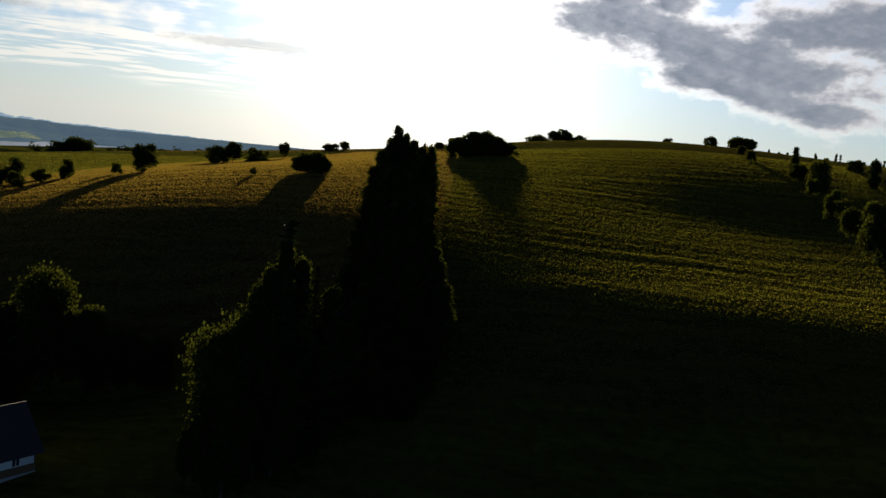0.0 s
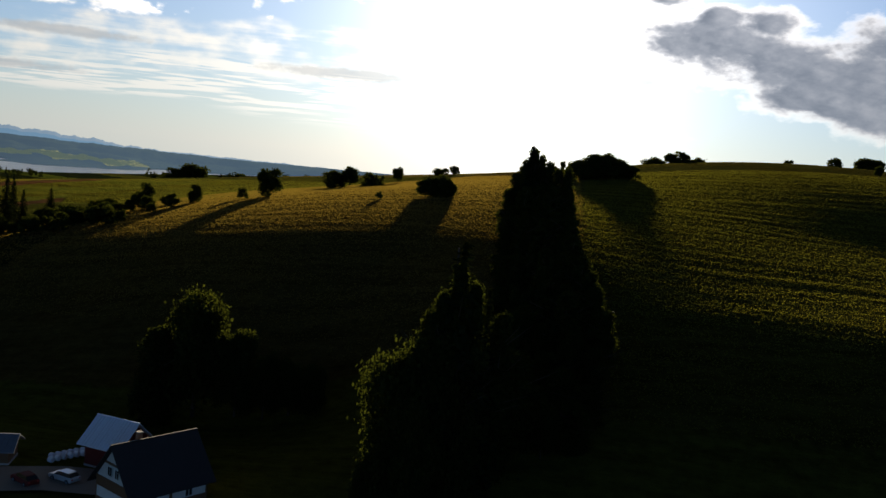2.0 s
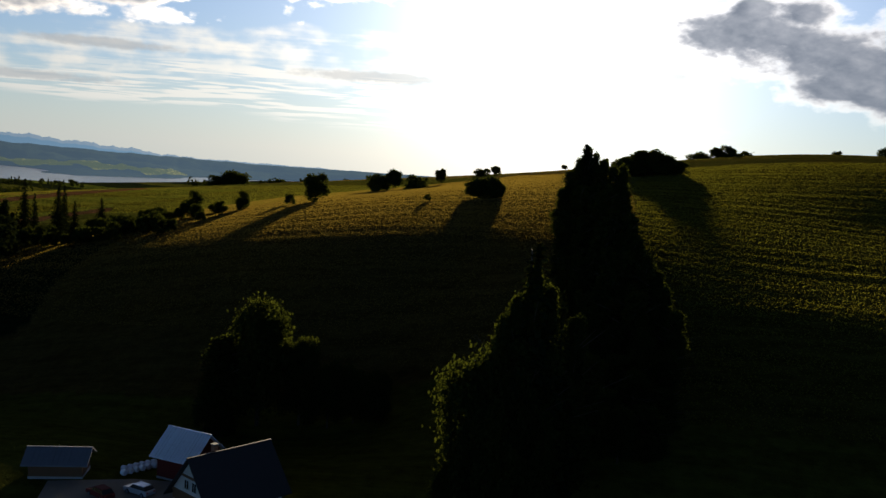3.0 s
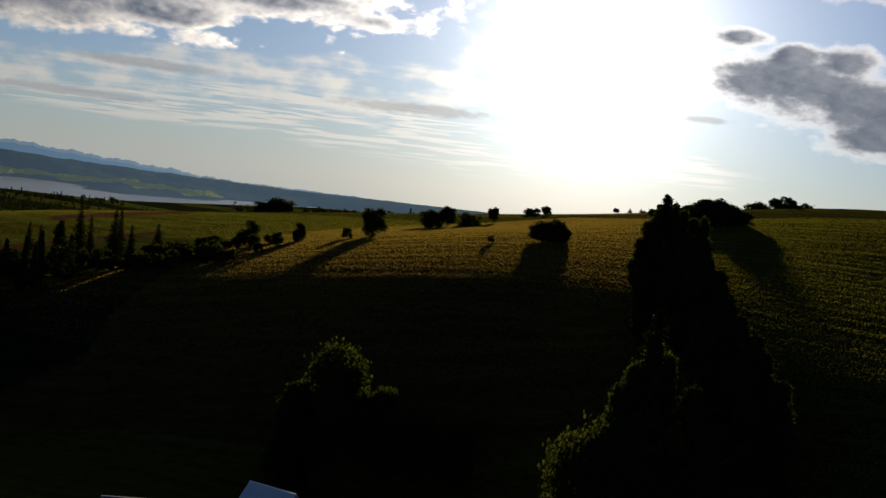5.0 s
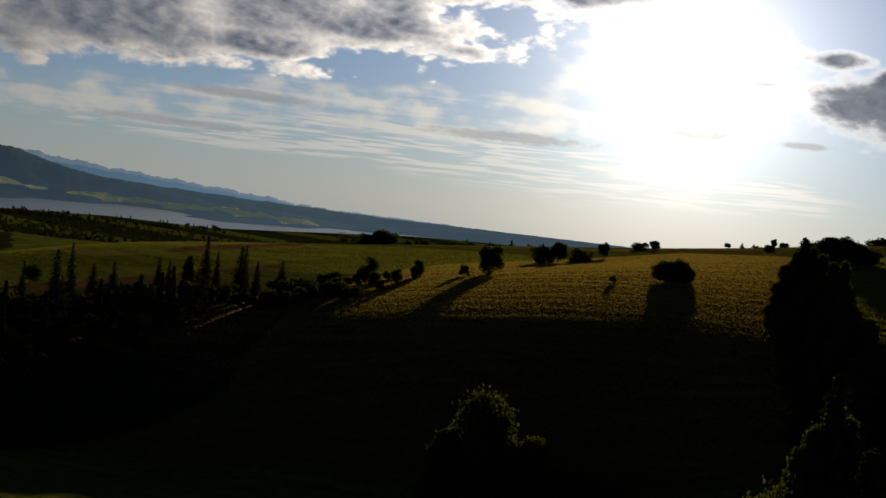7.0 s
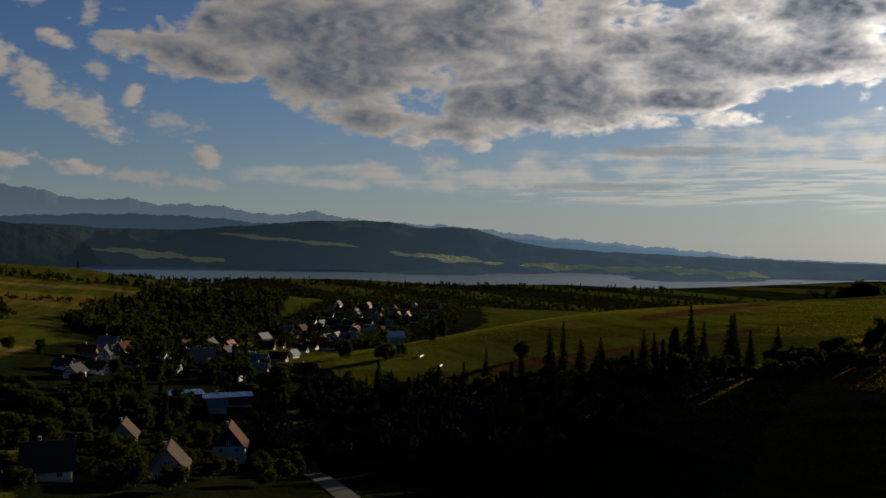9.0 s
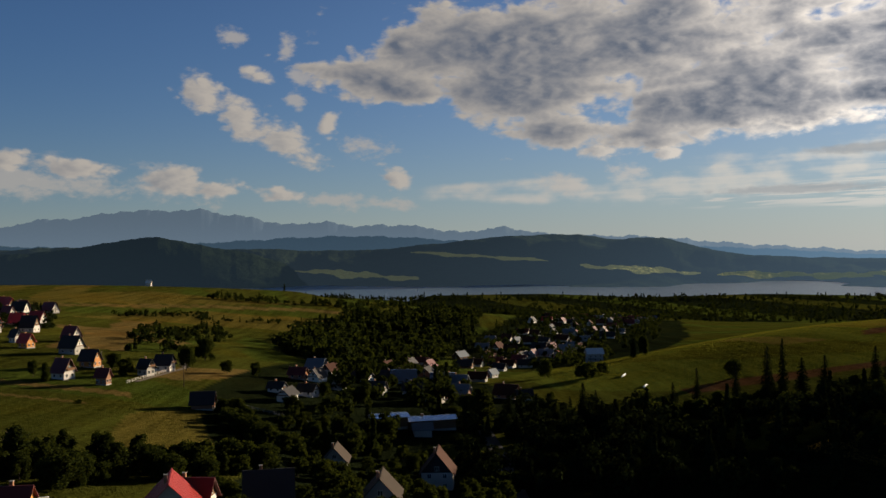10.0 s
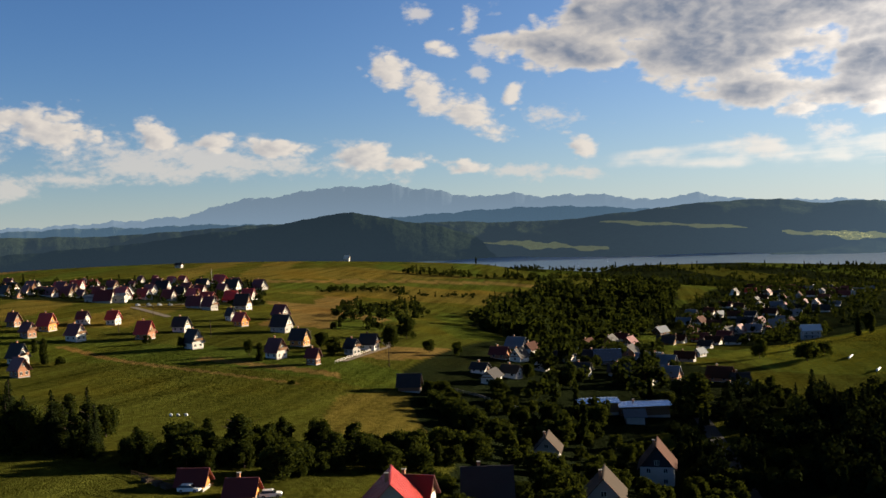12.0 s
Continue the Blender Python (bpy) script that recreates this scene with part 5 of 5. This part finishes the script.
FAR_HOUSES = [
    (-781, 568, 32, "w", 11.2), (-758, 562, 26, "d", 9.8), (-851, 686, 42, "d", 13.0), (-781, 660, 50, "d", 13.0), (-890, 782, 46, "g", 11.1),
    (-788, 707, 42, "g", 13.0), (-847, 777, 26, "w", 12.1), (-773, 717, 38, "w", 9.9), (-1005, 975, 32, "w", 13.0), (-963, 951, 38, "w", 13.0),
    (-997, 1007, 46, "w", 13.0), (-943, 869, 46, "g", 13.0), (-981, 883, 46, "g", 13.0), (-1019, 891, 42, "d", 13.0), (-990, 836, 26, "g", 13.0),
    (-940, 732, 42, "d", 13.0), (-876, 716, 38, "w", 13.0), (-739, 581, 26, "d", 9.8), (-568, 395, 26, "d", 7.8), (-631, 420, 32, "d", 10.3),
    (-690, 447, 26, "t", 13.0), (-631, 463, 26, "g", 12.5), (-484, 325, 26, "d", 6.5), (-690, 572, 26, "w", 9.3), (-712, 609, 42, "g", 9.8),
    (-778, 545, 26, "b", 11.0), (-706, 513, 50, "g", 12.0), (-614, 467, 26, "d", 7.9), (-881, 841, 46, "d", 12.9), (-641, 512, 46, "r", 10.3),
]
LANE_MORE = [
    (-589, 335, 50, "b", 15.0), (-589, 350, 42, "w", 13.7), (-454, 240, 42, "d", 9.9), (-464, 278, 50, "o", 13.3), (-435, 267, 32, "b", 9.8),
    (-412, 227, 46, "d", 9.5), (-461, 298, 38, "g", 8.6), (-401, 245, 32, "b", 8.3), (-528, 281, 38, "w", 11.0), (-453, 223, 32, "d", 8.4),
    (-618, 400, 42, "t", 15.0), (-425, 196, 46, "g", 7.6), (-483, 221, 38, "w", 8.2),
]
RISE_MORE = [
    (-844, -33, 46, "w", 9.2), (-872, -18, 50, "d", 8.3), (-775, -4, 32, "w", 8.3), (-874, 13, 50, "d", 9.5), (-879, 40, 38, "w", 9.6),
    (-819, 47, 32, "d", 11.0), (-769, 57, 38, "g", 11.0), (-914, 79, 46, "w", 10.0), (-764, 74, 42, "g", 11.0), (-865, 98, 38, "w", 11.0),
    (-926, 119, 46, "d", 11.0), (-760, 101, 38, "w", 11.0), (-868, 128, 32, "g", 11.0), (-818, 141, 38, "r", 11.0), (-687, 83, 50, "g", 9.2),
    (-904, -39, 50, "r", 8.6), (-902, 26, 46, "r", 7.4), (-772, 120, 38, "d", 11.0),
]
FAR_MORE = [
    (-727, 515, 38, "w", 13.5), (-687, 475, 32, "g", 14.0), (-605, 431, 32, "w", 12.1), (-661, 502, 38, "g", 13.7), (-691, 549, 38, "w", 14.0),
    (-797, 664, 38, "g", 14.0), (-667, 560, 38, "w", 12.0), (-808, 711, 42, "w", 14.0), (-726, 652, 42, "d", 14.0), (-887, 830, 38, "r", 14.0),
    (-910, 885, 50, "g", 14.0), (-868, 737, 38, "r", 14.0), (-931, 774, 38, "w", 14.0), (-948, 763, 38, "r", 14.0), (-983, 871, 46, "d", 14.0),
    (-1070, 980, 42, "w", 14.0), (-1051, 987, 32, "r", 14.0), (-591, 437, 42, "d", 10.0), (-807, 651, 46, "d", 13.0), (-823, 622, 38, "w", 12.9),
]
GROUPS = (("houses on the meadow", LEFT_HOUSES, 2), ("houses by the lane", MID_HOUSES, 2), ("houses on the rise", UPPER_HOUSES, 1), ("houses in the valley", LANE_HOUSES, 1), ("far village houses", VILLAGE_HOUSES, 1), ("houses on the rise", RISE_HOUSES, 1), ("far village houses", FAR_HOUSES, 1), ("houses in the valley", LANE_MORE, 1), ("houses on the rise", RISE_MORE, 1), ("far village houses", FAR_MORE, 1))
rnd = random.Random(7)
for group, rows, storeys in GROUPS:
    for x, y, angle, kind, b in rows:
        if storeys == 1 and "rise" not in group and rnd.random() < 0.3:
            angle += 84
        b = min(b, 13.0) * (0.66 if storeys > 1 else 0.74)
        w = min(b * 0.86, 8.0)
        house(x, y, angle, kind, b * (rnd.uniform(0.95, 1.2) if storeys > 1 else rnd.uniform(1.1, 1.5)), w, rnd.uniform(2.3, 2.7) + (1.3 if storeys > 1 else 0.2), w * (rnd.uniform(0.66, 0.86) if storeys > 1 or "rise" in group else rnd.uniform(0.42, 0.62)), chimneys=1, storeys=storeys, windows=True, group=group, dormer=rnd.random() < 0.3, balcony=storeys > 1 and rnd.random() < 0.5, panes=2 if storeys > 1 else 1, roof=rnd.choice(("", "MAROON", "ZINC", "SLATE", "RUST") if "far" in group else ("SLATE", "RUST", "ZINC", "SLATE", "SHEET", "TAN", "MAROON") if "valley" in group else ("", "MAROON", "MAROON", "SLATE", "RED")))
# houses close to the flight
house(-278.5, 150.6, 143, "b", 10.0, 8.6, 5.2, 5.4, storeys=2, wall="WHITE", gable="SLATE", roof="RUST", label="white two-storey house with a rusty red roof and dark gable")
house(-229.0, 60.0, 160, "r", 11.0, 9.5, 4.2, 4.8, chimneys=1, storeys=1, wall="CREAM", gable="GREY", label="house with a steep bright red metal roof and grey gable", seams=14)
house(-236.0, 66.0, 52, "w", 8.0, 6.0, 3.6, 3.4, chimneys=1, label="white wing of a house with a dark maroon roof")
house(-241.0, 84.0, 66, "d", 9.0, 8.6, 2.9, 4.4, label="house with a dark roof and a low white wall under it", seams=0)
house(-238.0, 109.0, 146, "b", 9.5, 7.6, 3.2, 4.2, wall="GREY", gable="GREY", roof="TAN", label="grey house with a weathered tan gabled roof", seams=0)
house(-300.9, 130.1, 146, "b", 8.0, 6.6, 3.2, 3.6, wall="GREY", gable="GREY", roof="TAN", label="small grey house with a weathered brown gabled roof")
house(-349.0, 176.0, 68, "g", 13.0, 9.0, 3.8, 0.5, chimneys=0, windows=False, seams=22, gable="GREY", wall="TIMBER", roof="SHEET", label="long farm barn with a bright pale metal roof", name="barn")
house(-342.5, 190.0, 68, "g", 17.0, 9.0, 3.6, 0.6, chimneys=1, windows=False, seams=24, wall="TIMBER", gable="TIMBER", roof="SHEET", label="long timber farm barn with a blue-grey metal roof", name="barn")
house(-334.0, 181.0, 64, "g", 6.0, 6.0, 2.6, 1.6, chimneys=0, windows=False, seams=8, label="low grey outbuilding with a metal roof", name="shed")
house(-381.2, 118.9, 62, "t", 7.4, 6.0, 2.6, 3.4, chimneys=0, windows=False, wall="BRICK", gable="BRICK", label="small brick hay barn with a dark roof standing in the meadow")
house(-256.6, 29.6, 62, "o", 4.8, 3.8, 1.7, 2.0, chimneys=0, label="small orange log cabin with a maroon roof")
house(-248.6, 37.4, 62, "o", 5.0, 3.9, 1.7, 2.0, chimneys=1, label="small orange log cabin with a maroon roof beside parked cars")
house(-71.4, 124.4, -14, "m", 5.8, 6.2, 3.8, 2.6, chimneys=0, windows=False, seams=14, roof="PALE", label="dark red timber barn with a pale metal roof", name="barn")
farm = house(-60.8, 113.0, 58, "d", 11.0, 8.0, 3.8, 4.8, storeys=1, windows=False, wall="TIMBER", gable="WHITE", roof="SLATE", label="dark timber farmhouse with white panels and a steep dark roof")
for x0, x1 in ((-5.2, -0.25), (0.25, 5.2)):
    part("white_panel", box_mesh("white_panel", x0, x1, -4.06, -3.98, 1.5, 2.9, WHITE), farm, "white rendered wall panel between dark timbers")
part("white_panel", box_mesh("white_panel", -5.56, -5.48, -3.7, 3.7, 1.3, 2.6, WHITE), farm, "white rendered wall panel between dark timbers")
for k in (-1, 1):
    window_part(farm, pose(-5.62, k * 0.8, 4.5, 0, 0, -90), 0.9, 1.3)
    window_part(farm, pose(k * 2.6, -4.08, 1.6, 0, 0, 0), 1.1, 1.2)
house(-88.0, 119.5, 18, "g", 7.0, 4.6, 2.4, 1.2, chimneys=0, windows=False, seams=12, wall="TIMBER", gable="TIMBER", label="low timber shed with a pale metal roof", name="shed")
house(-539.0, 457.0, 60, "g", 11.0, 8.0, 6.4, 3.0, storeys=2, chimneys=0, wall="GREY", roof="PALE", label="tall pale blue-grey house at the village edge")

# ---- smaller things ----
def lathe_mesh(name, profile, mat, n=20, axis="Z"):
    """A turned body from (radius, height) pairs."""
    v, f = [], []
    for r, h in profile:
        for i in range(n):
            a = 2 * math.pi * i / n
            p = (r * math.cos(a), r * math.sin(a), h)
            v.append(p if axis == "Z" else (h, p[0], p[1]))
    m = len(profile)
    for j in range(m - 1):
        for i in range(n):
            k = (i + 1) % n
            f.append((j * n + i, j * n + k, (j + 1) * n + k, (j + 1) * n + i))
    f.append(tuple(range(n))[::-1])
    f.append(tuple(range((m - 1) * n, m * n)))
    return mesh_from(name, v, f, mat)


def extrude_mesh(name, outline, y0, y1, mat, inset=0.0):
    """A body with a side outline of (x, z) pairs, pulled in by inset towards the top at both sides."""
    top, low = max(z for _, z in outline), min(z for _, z in outline)
    n = len(outline)
    v = [(x, y0 + inset * (z - low) / (top - low), z) for x, z in outline] + [(x, y1 - inset * (z - low) / (top - low), z) for x, z in outline]
    f = [tuple(range(n)), tuple(range(2 * n - 1, n - 1, -1))] + [(i, i + n, (i + 1) % n + n, (i + 1) % n) for i in range(n)]
    return mesh_from(name, v, f, mat)


def car(x, y, angle, paint, label):
    root = new("car")
    root.matrix_basis = pose(x, y, ground_z(x, y) + 0.02, 0, 0, angle)
    part("body", extrude_mesh("body", [(-2.1, 0.35), (2.05, 0.3), (2.15, 0.6), (1.95, 0.82), (1.0, 0.95), (-1.9, 1.0), (-2.15, 0.8)], -0.86, 0.86, paint, 0.06), root)
    part("cabin", extrude_mesh("cabin", [(1.05, 0.94), (0.45, 1.42), (-1.5, 1.45), (-1.95, 0.98)], -0.8, 0.8, PANE, 0.16), root)
    part("roof", extrude_mesh("roof", [(0.5, 1.42), (0.35, 1.49), (-1.4, 1.51), (-1.55, 1.45)], -0.66, 0.66, paint, 0.04), root)
    tyre = lathe_mesh("tyre", [(0.2, -0.1), (0.31, -0.1), (0.33, -0.06), (0.33, 0.06), (0.31, 0.1), (0.2, 0.1)], RUBBER, 18)
    rim = lathe_mesh("rim", [(0.05, -0.11), (0.2, -0.105), (0.2, 0.105), (0.05, 0.11)], ZINC, 12)
    for wx in (-1.35, 1.3):
        for wy in (-0.8, 0.8):
            w = part("wheel", tyre, root)
            w.matrix_basis = pose(wx, wy, 0.33, 90, 0, 0)
            part("rim", rim, w)
    for wy in (-0.6, 0.6):
        part("headlight", box_mesh("headlight", 2.02, 2.14, wy - 0.16, wy + 0.16, 0.6, 0.74, FRAME), root)
        part("rear_light", box_mesh("rear_light", -2.16, -2.08, wy - 0.14, wy + 0.14, 0.68, 0.84, RED), root)
    return tagged(root, label, "car", "parked cars")


SILVER = plain("silver_car_paint", (0.5, 0.55, 0.62), 0.3, metal=0.4, bumps=0.0)
car(-254.0, 28.4, 62, FOIL, "white parked car beside an orange cabin")
car(-248.6, 42.6, 75, FOIL, "white parked car in front of an orange cabin")
car(-74.3, 115.8, 160, SILVER, "pale silver car parked in the farmyard")
car(-78.5, 113.5, 150, DARK, "dark red car parked in the farmyard")
for i in range(4):
    car(-695.0 - 2.5 * i, 48.0 + 7.0 * i, 20, SILVER if i % 2 else FOIL, "pale parked car beside the long hall")

BALE = lathe_mesh("foil_bale", [(0.45, -0.62), (0.62, -0.55), (0.68, -0.3), (0.66, 0.0), (0.68, 0.3), (0.62, 0.55), (0.45, 0.62)], FOIL, 18, "X")


def bale(x, y, z, angle, size=1.0):
    ob = new("silage_bale", BALE)
    ob.matrix_basis = pose(x, y, ground_z(x, y) + 0.64 * size + z, 0, 0, angle) @ Matrix.Diagonal((size, size, size, 1))
    return tagged(ob, "round hay bale wrapped in white plastic foil", "hay bale", "wrapped hay bales")


for i in range(9):
    u = i / 8
    bale(-79.6 + 3.4 * u, 121.6 + 7.4 * u, 0, -22 + 9 * (i % 3), 0.62)
    if 1 <= i <= 6:
        bale(-80.9 + 3.4 * u, 122.4 + 7.4 * u, 0, -26 + 11 * (i % 4), 0.62)
for x, y in ((-341.1, 33.5), (-341.0, 35.4), (-340.9, 37.6)):
    bale(x, y, 0, 75, 0.62)
for x, y, n in ((-398.0, 346.0, 9), (-362.0, 324.0, 7)):
    for i in range(n):
        bale(x - 0.9 * i * 0.55, y + 0.9 * i * 0.84 - 3, 0, 123, 0.7)


def pole(x, y, high, label, name="utility_pole", mat=None, arms=1):
    root = new(name)
    root.matrix_basis = pose(x, y, ground_z(x, y))
    part("shaft", lathe_mesh("shaft", [(0.16, -0.5), (0.15, 0.5), (0.09, high)], mat or BARK, 10), root)
    for i in range(arms):
        arm = part("crossarm", box_mesh("crossarm", -0.9, 0.9, -0.06, 0.06, high - 0.5 - 0.5 * i, high - 0.38 - 0.5 * i, mat or BARK), root)
        for sx in (-0.8, 0, 0.8):
            part("insulator", lathe_mesh("insulator", [(0.04, high - 0.38 - 0.5 * i), (0.06, high - 0.3 - 0.5 * i), (0.03, high - 0.2 - 0.5 * i)], WHITE, 8), arm).location = (sx, 0, 0)
    return tagged(root, label, "pole", "poles")


pole(-908, 125, 18, "tall white mast standing among the houses", "mast", WHITE, 0)
for x, y in ((-626, 52), (-531, 71), (-560, 30), (-480, 108), (-430, 128), (-585, 95)):
    pole(x, y, 8.5, "weathered wooden utility pole in the meadow")


def boat(x, y, angle):
    root = new("sailing_boat")
    root.matrix_basis = pose(x, y, LAKE_Z + 0.1, 0, 0, angle)
    part("hull", extrude_mesh("hull", [(-4, 0.2), (-3.6, -0.4), (3.2, -0.4), (4.6, 0.9), (-4, 0.8)], -1.3, 1.3, FOIL), root)
    part("mast", lathe_mesh("mast", [(0.09, 0), (0.06, 11)], ZINC, 8), root)
    part("sail", mesh_from("sail", [(0, -0.03, 1.5), (0, -0.03, 10.8), (-3.8, -0.03, 1.6), (0, 0.03, 1.5), (0, 0.03, 10.8), (-3.8, 0.03, 1.6)], [(0, 1, 2), (5, 4, 3), (0, 3, 4, 1), (1, 4, 5, 2), (2, 5, 3, 0)], FOIL), root)
    return tagged(root, "small white sailing boat far out on the lake", "boat", "sailing boats")


boat(-2330, 1342, 30)
boat(-2433, 1512, 80)


def strip_mesh(name, pts, wide, mat, lift=0.08, step=3.0):
    """A track laid over the ground along a line of places."""
    path = []
    for (x0, y0), (x1, y1) in zip(pts, pts[1:]):
        n = max(1, int(math.hypot(x1 - x0, y1 - y0) / step))
        path += [(x0 + (x1 - x0) * i / n, y0 + (y1 - y0) * i / n) for i in range(n)]
    path.append(pts[-1])
    p = np.array(path)
    d = np.gradient(p, axis=0)
    d /= np.linalg.norm(d, axis=1, keepdims=True)
    side = np.stack([-d[:, 1], d[:, 0]], 1)
    rows = [p + side * wide * k for k in (-0.5, -0.2, 0.2, 0.5)]
    xs, ys = np.array([r[:, 0] for r in rows]), np.array([r[:, 1] for r in rows])
    zs = height(xs, ys).max(axis=0, keepdims=True) + lift + 0 * xs
    return grid_mesh(name, xs, ys, zs, mat)


tagged(strip_mesh("road", [(-330, 205), (-299, 188), (-268, 169), (-240, 150), (-200, 130)], 5.0, ASPHALT, 0.15), "narrow grey asphalt village road", "road", kind="structure")
GRAVEL = plain("gravel", (0.20, 0.17, 0.135), 0.95, grain=12.0)
tagged(strip_mesh("path", [(-444, 113), (-466, 132), (-484, 147), (-500, 150)], 3.0, GRAVEL, 0.12), "pale gravel drive beside the houses", "path", kind="structure")
tagged(strip_mesh("path_on_rise", [(-620, 60), (-680, 44), (-714, 77), (-780, 110), (-860, 135)], 4.0, GRAVEL, 0.2), "pale lane between the houses on the rise", "path", kind="structure")
tagged(strip_mesh("path_in_yard", [(-86, 112), (-76, 116), (-66, 117)], 9.0, GRAVEL, 0.12), "gravel farmyard beside the barn", "path", kind="structure")


def fence(pts, high, label, mat, gap=2.5, rails=2):
    root = new("fence")
    x0, y0 = pts[0]
    z0 = ground_z(x0, y0)
    root.matrix_basis = pose(x0, y0, z0)
    post = box_mesh("post", -0.07, 0.07, -0.07, 0.07, -0.4, high, mat)
    for (ax, ay), (bx, by) in zip(pts, pts[1:]):
        n = max(1, round(math.hypot(bx - ax, by - ay) / gap))
        for i in range(n):
            u, w = i / n, (i + 1) / n
            p = Vector((ax + (bx - ax) * u, ay + (by - ay) * u, 0))
            q = Vector((ax + (bx - ax) * w, ay + (by - ay) * w, 0))
            p.z, q.z = ground_z(p.x, p.y), ground_z(q.x, q.y)
            part("post", post, root).location = p - Vector((x0, y0, z0))
            d = q - p
            for r in range(rails):
                h = high * (0.45 + 0.45 * r)
                ob = part("rail", box_mesh("rail", 0, d.length, -0.03, 0.03, h - 0.06, h + 0.06, mat), root)
                ob.matrix_basis = Matrix.Translation(p - Vector((x0, y0, z0))) @ d.to_track_quat("X", "Z").to_matrix().to_4x4()
    return tagged(root, label, "fence")


fence([(-440, 108), (-452, 118), (-470, 133)], 1.3, "white painted wooden fence along the garden", WHITE)
fence([(-268, 19), (-260, 24), (-256, 33)], 1.1, "dark wooden fence beside the cabins", TIMBER)
fence([(-395, 128), (-372, 140), (-352, 148)], 1.2, "grey weathered wooden garden fence", GREY)


def woodpile(x, y, angle, n=14):
    root = new("woodpile")
    root.matrix_basis = pose(x, y, ground_z(x, y), 0, 0, angle)
    log = lathe_mesh("log", [(0.16, -1.0), (0.17, 0), (0.15, 1.0)], BARK, 9, "X")
    for i in range(n):
        row, k = divmod(i, 5)
        part("log", log, root).matrix_basis = pose(0, (k - 2 + 0.5 * (row % 2)) * 0.34, 0.16 + 0.29 * row, 0, 0, 3 * (i % 3) - 3)
    return tagged(root, "stacked pile of cut brown logs in the grass", "woodpile", "woodpiles")


for x, y in ((-262.5, 21.5), (-259.8, 23.2), (-257.2, 24.6)):
    woodpile(x, y, 25)
# the white chapel and a shed on the crest
house(-1370, 385, 60, "d", 7, 6, 5.0, 4.0, chimneys=0, windows=True, label="small white chapel on the bare crest", name="chapel", roof="WHITE")
house(-1144, 122, 60, "d", 7, 6, 3.4, 2.0, chimneys=0, windows=True, label="small white shed on the crest")
# long blue hall
house(-725, 30, 72, "g", 26, 8, 4.2, 1.4, chimneys=0, windows=True, label="long low hall with a blue-grey metal roof", name="hall", seams=20)
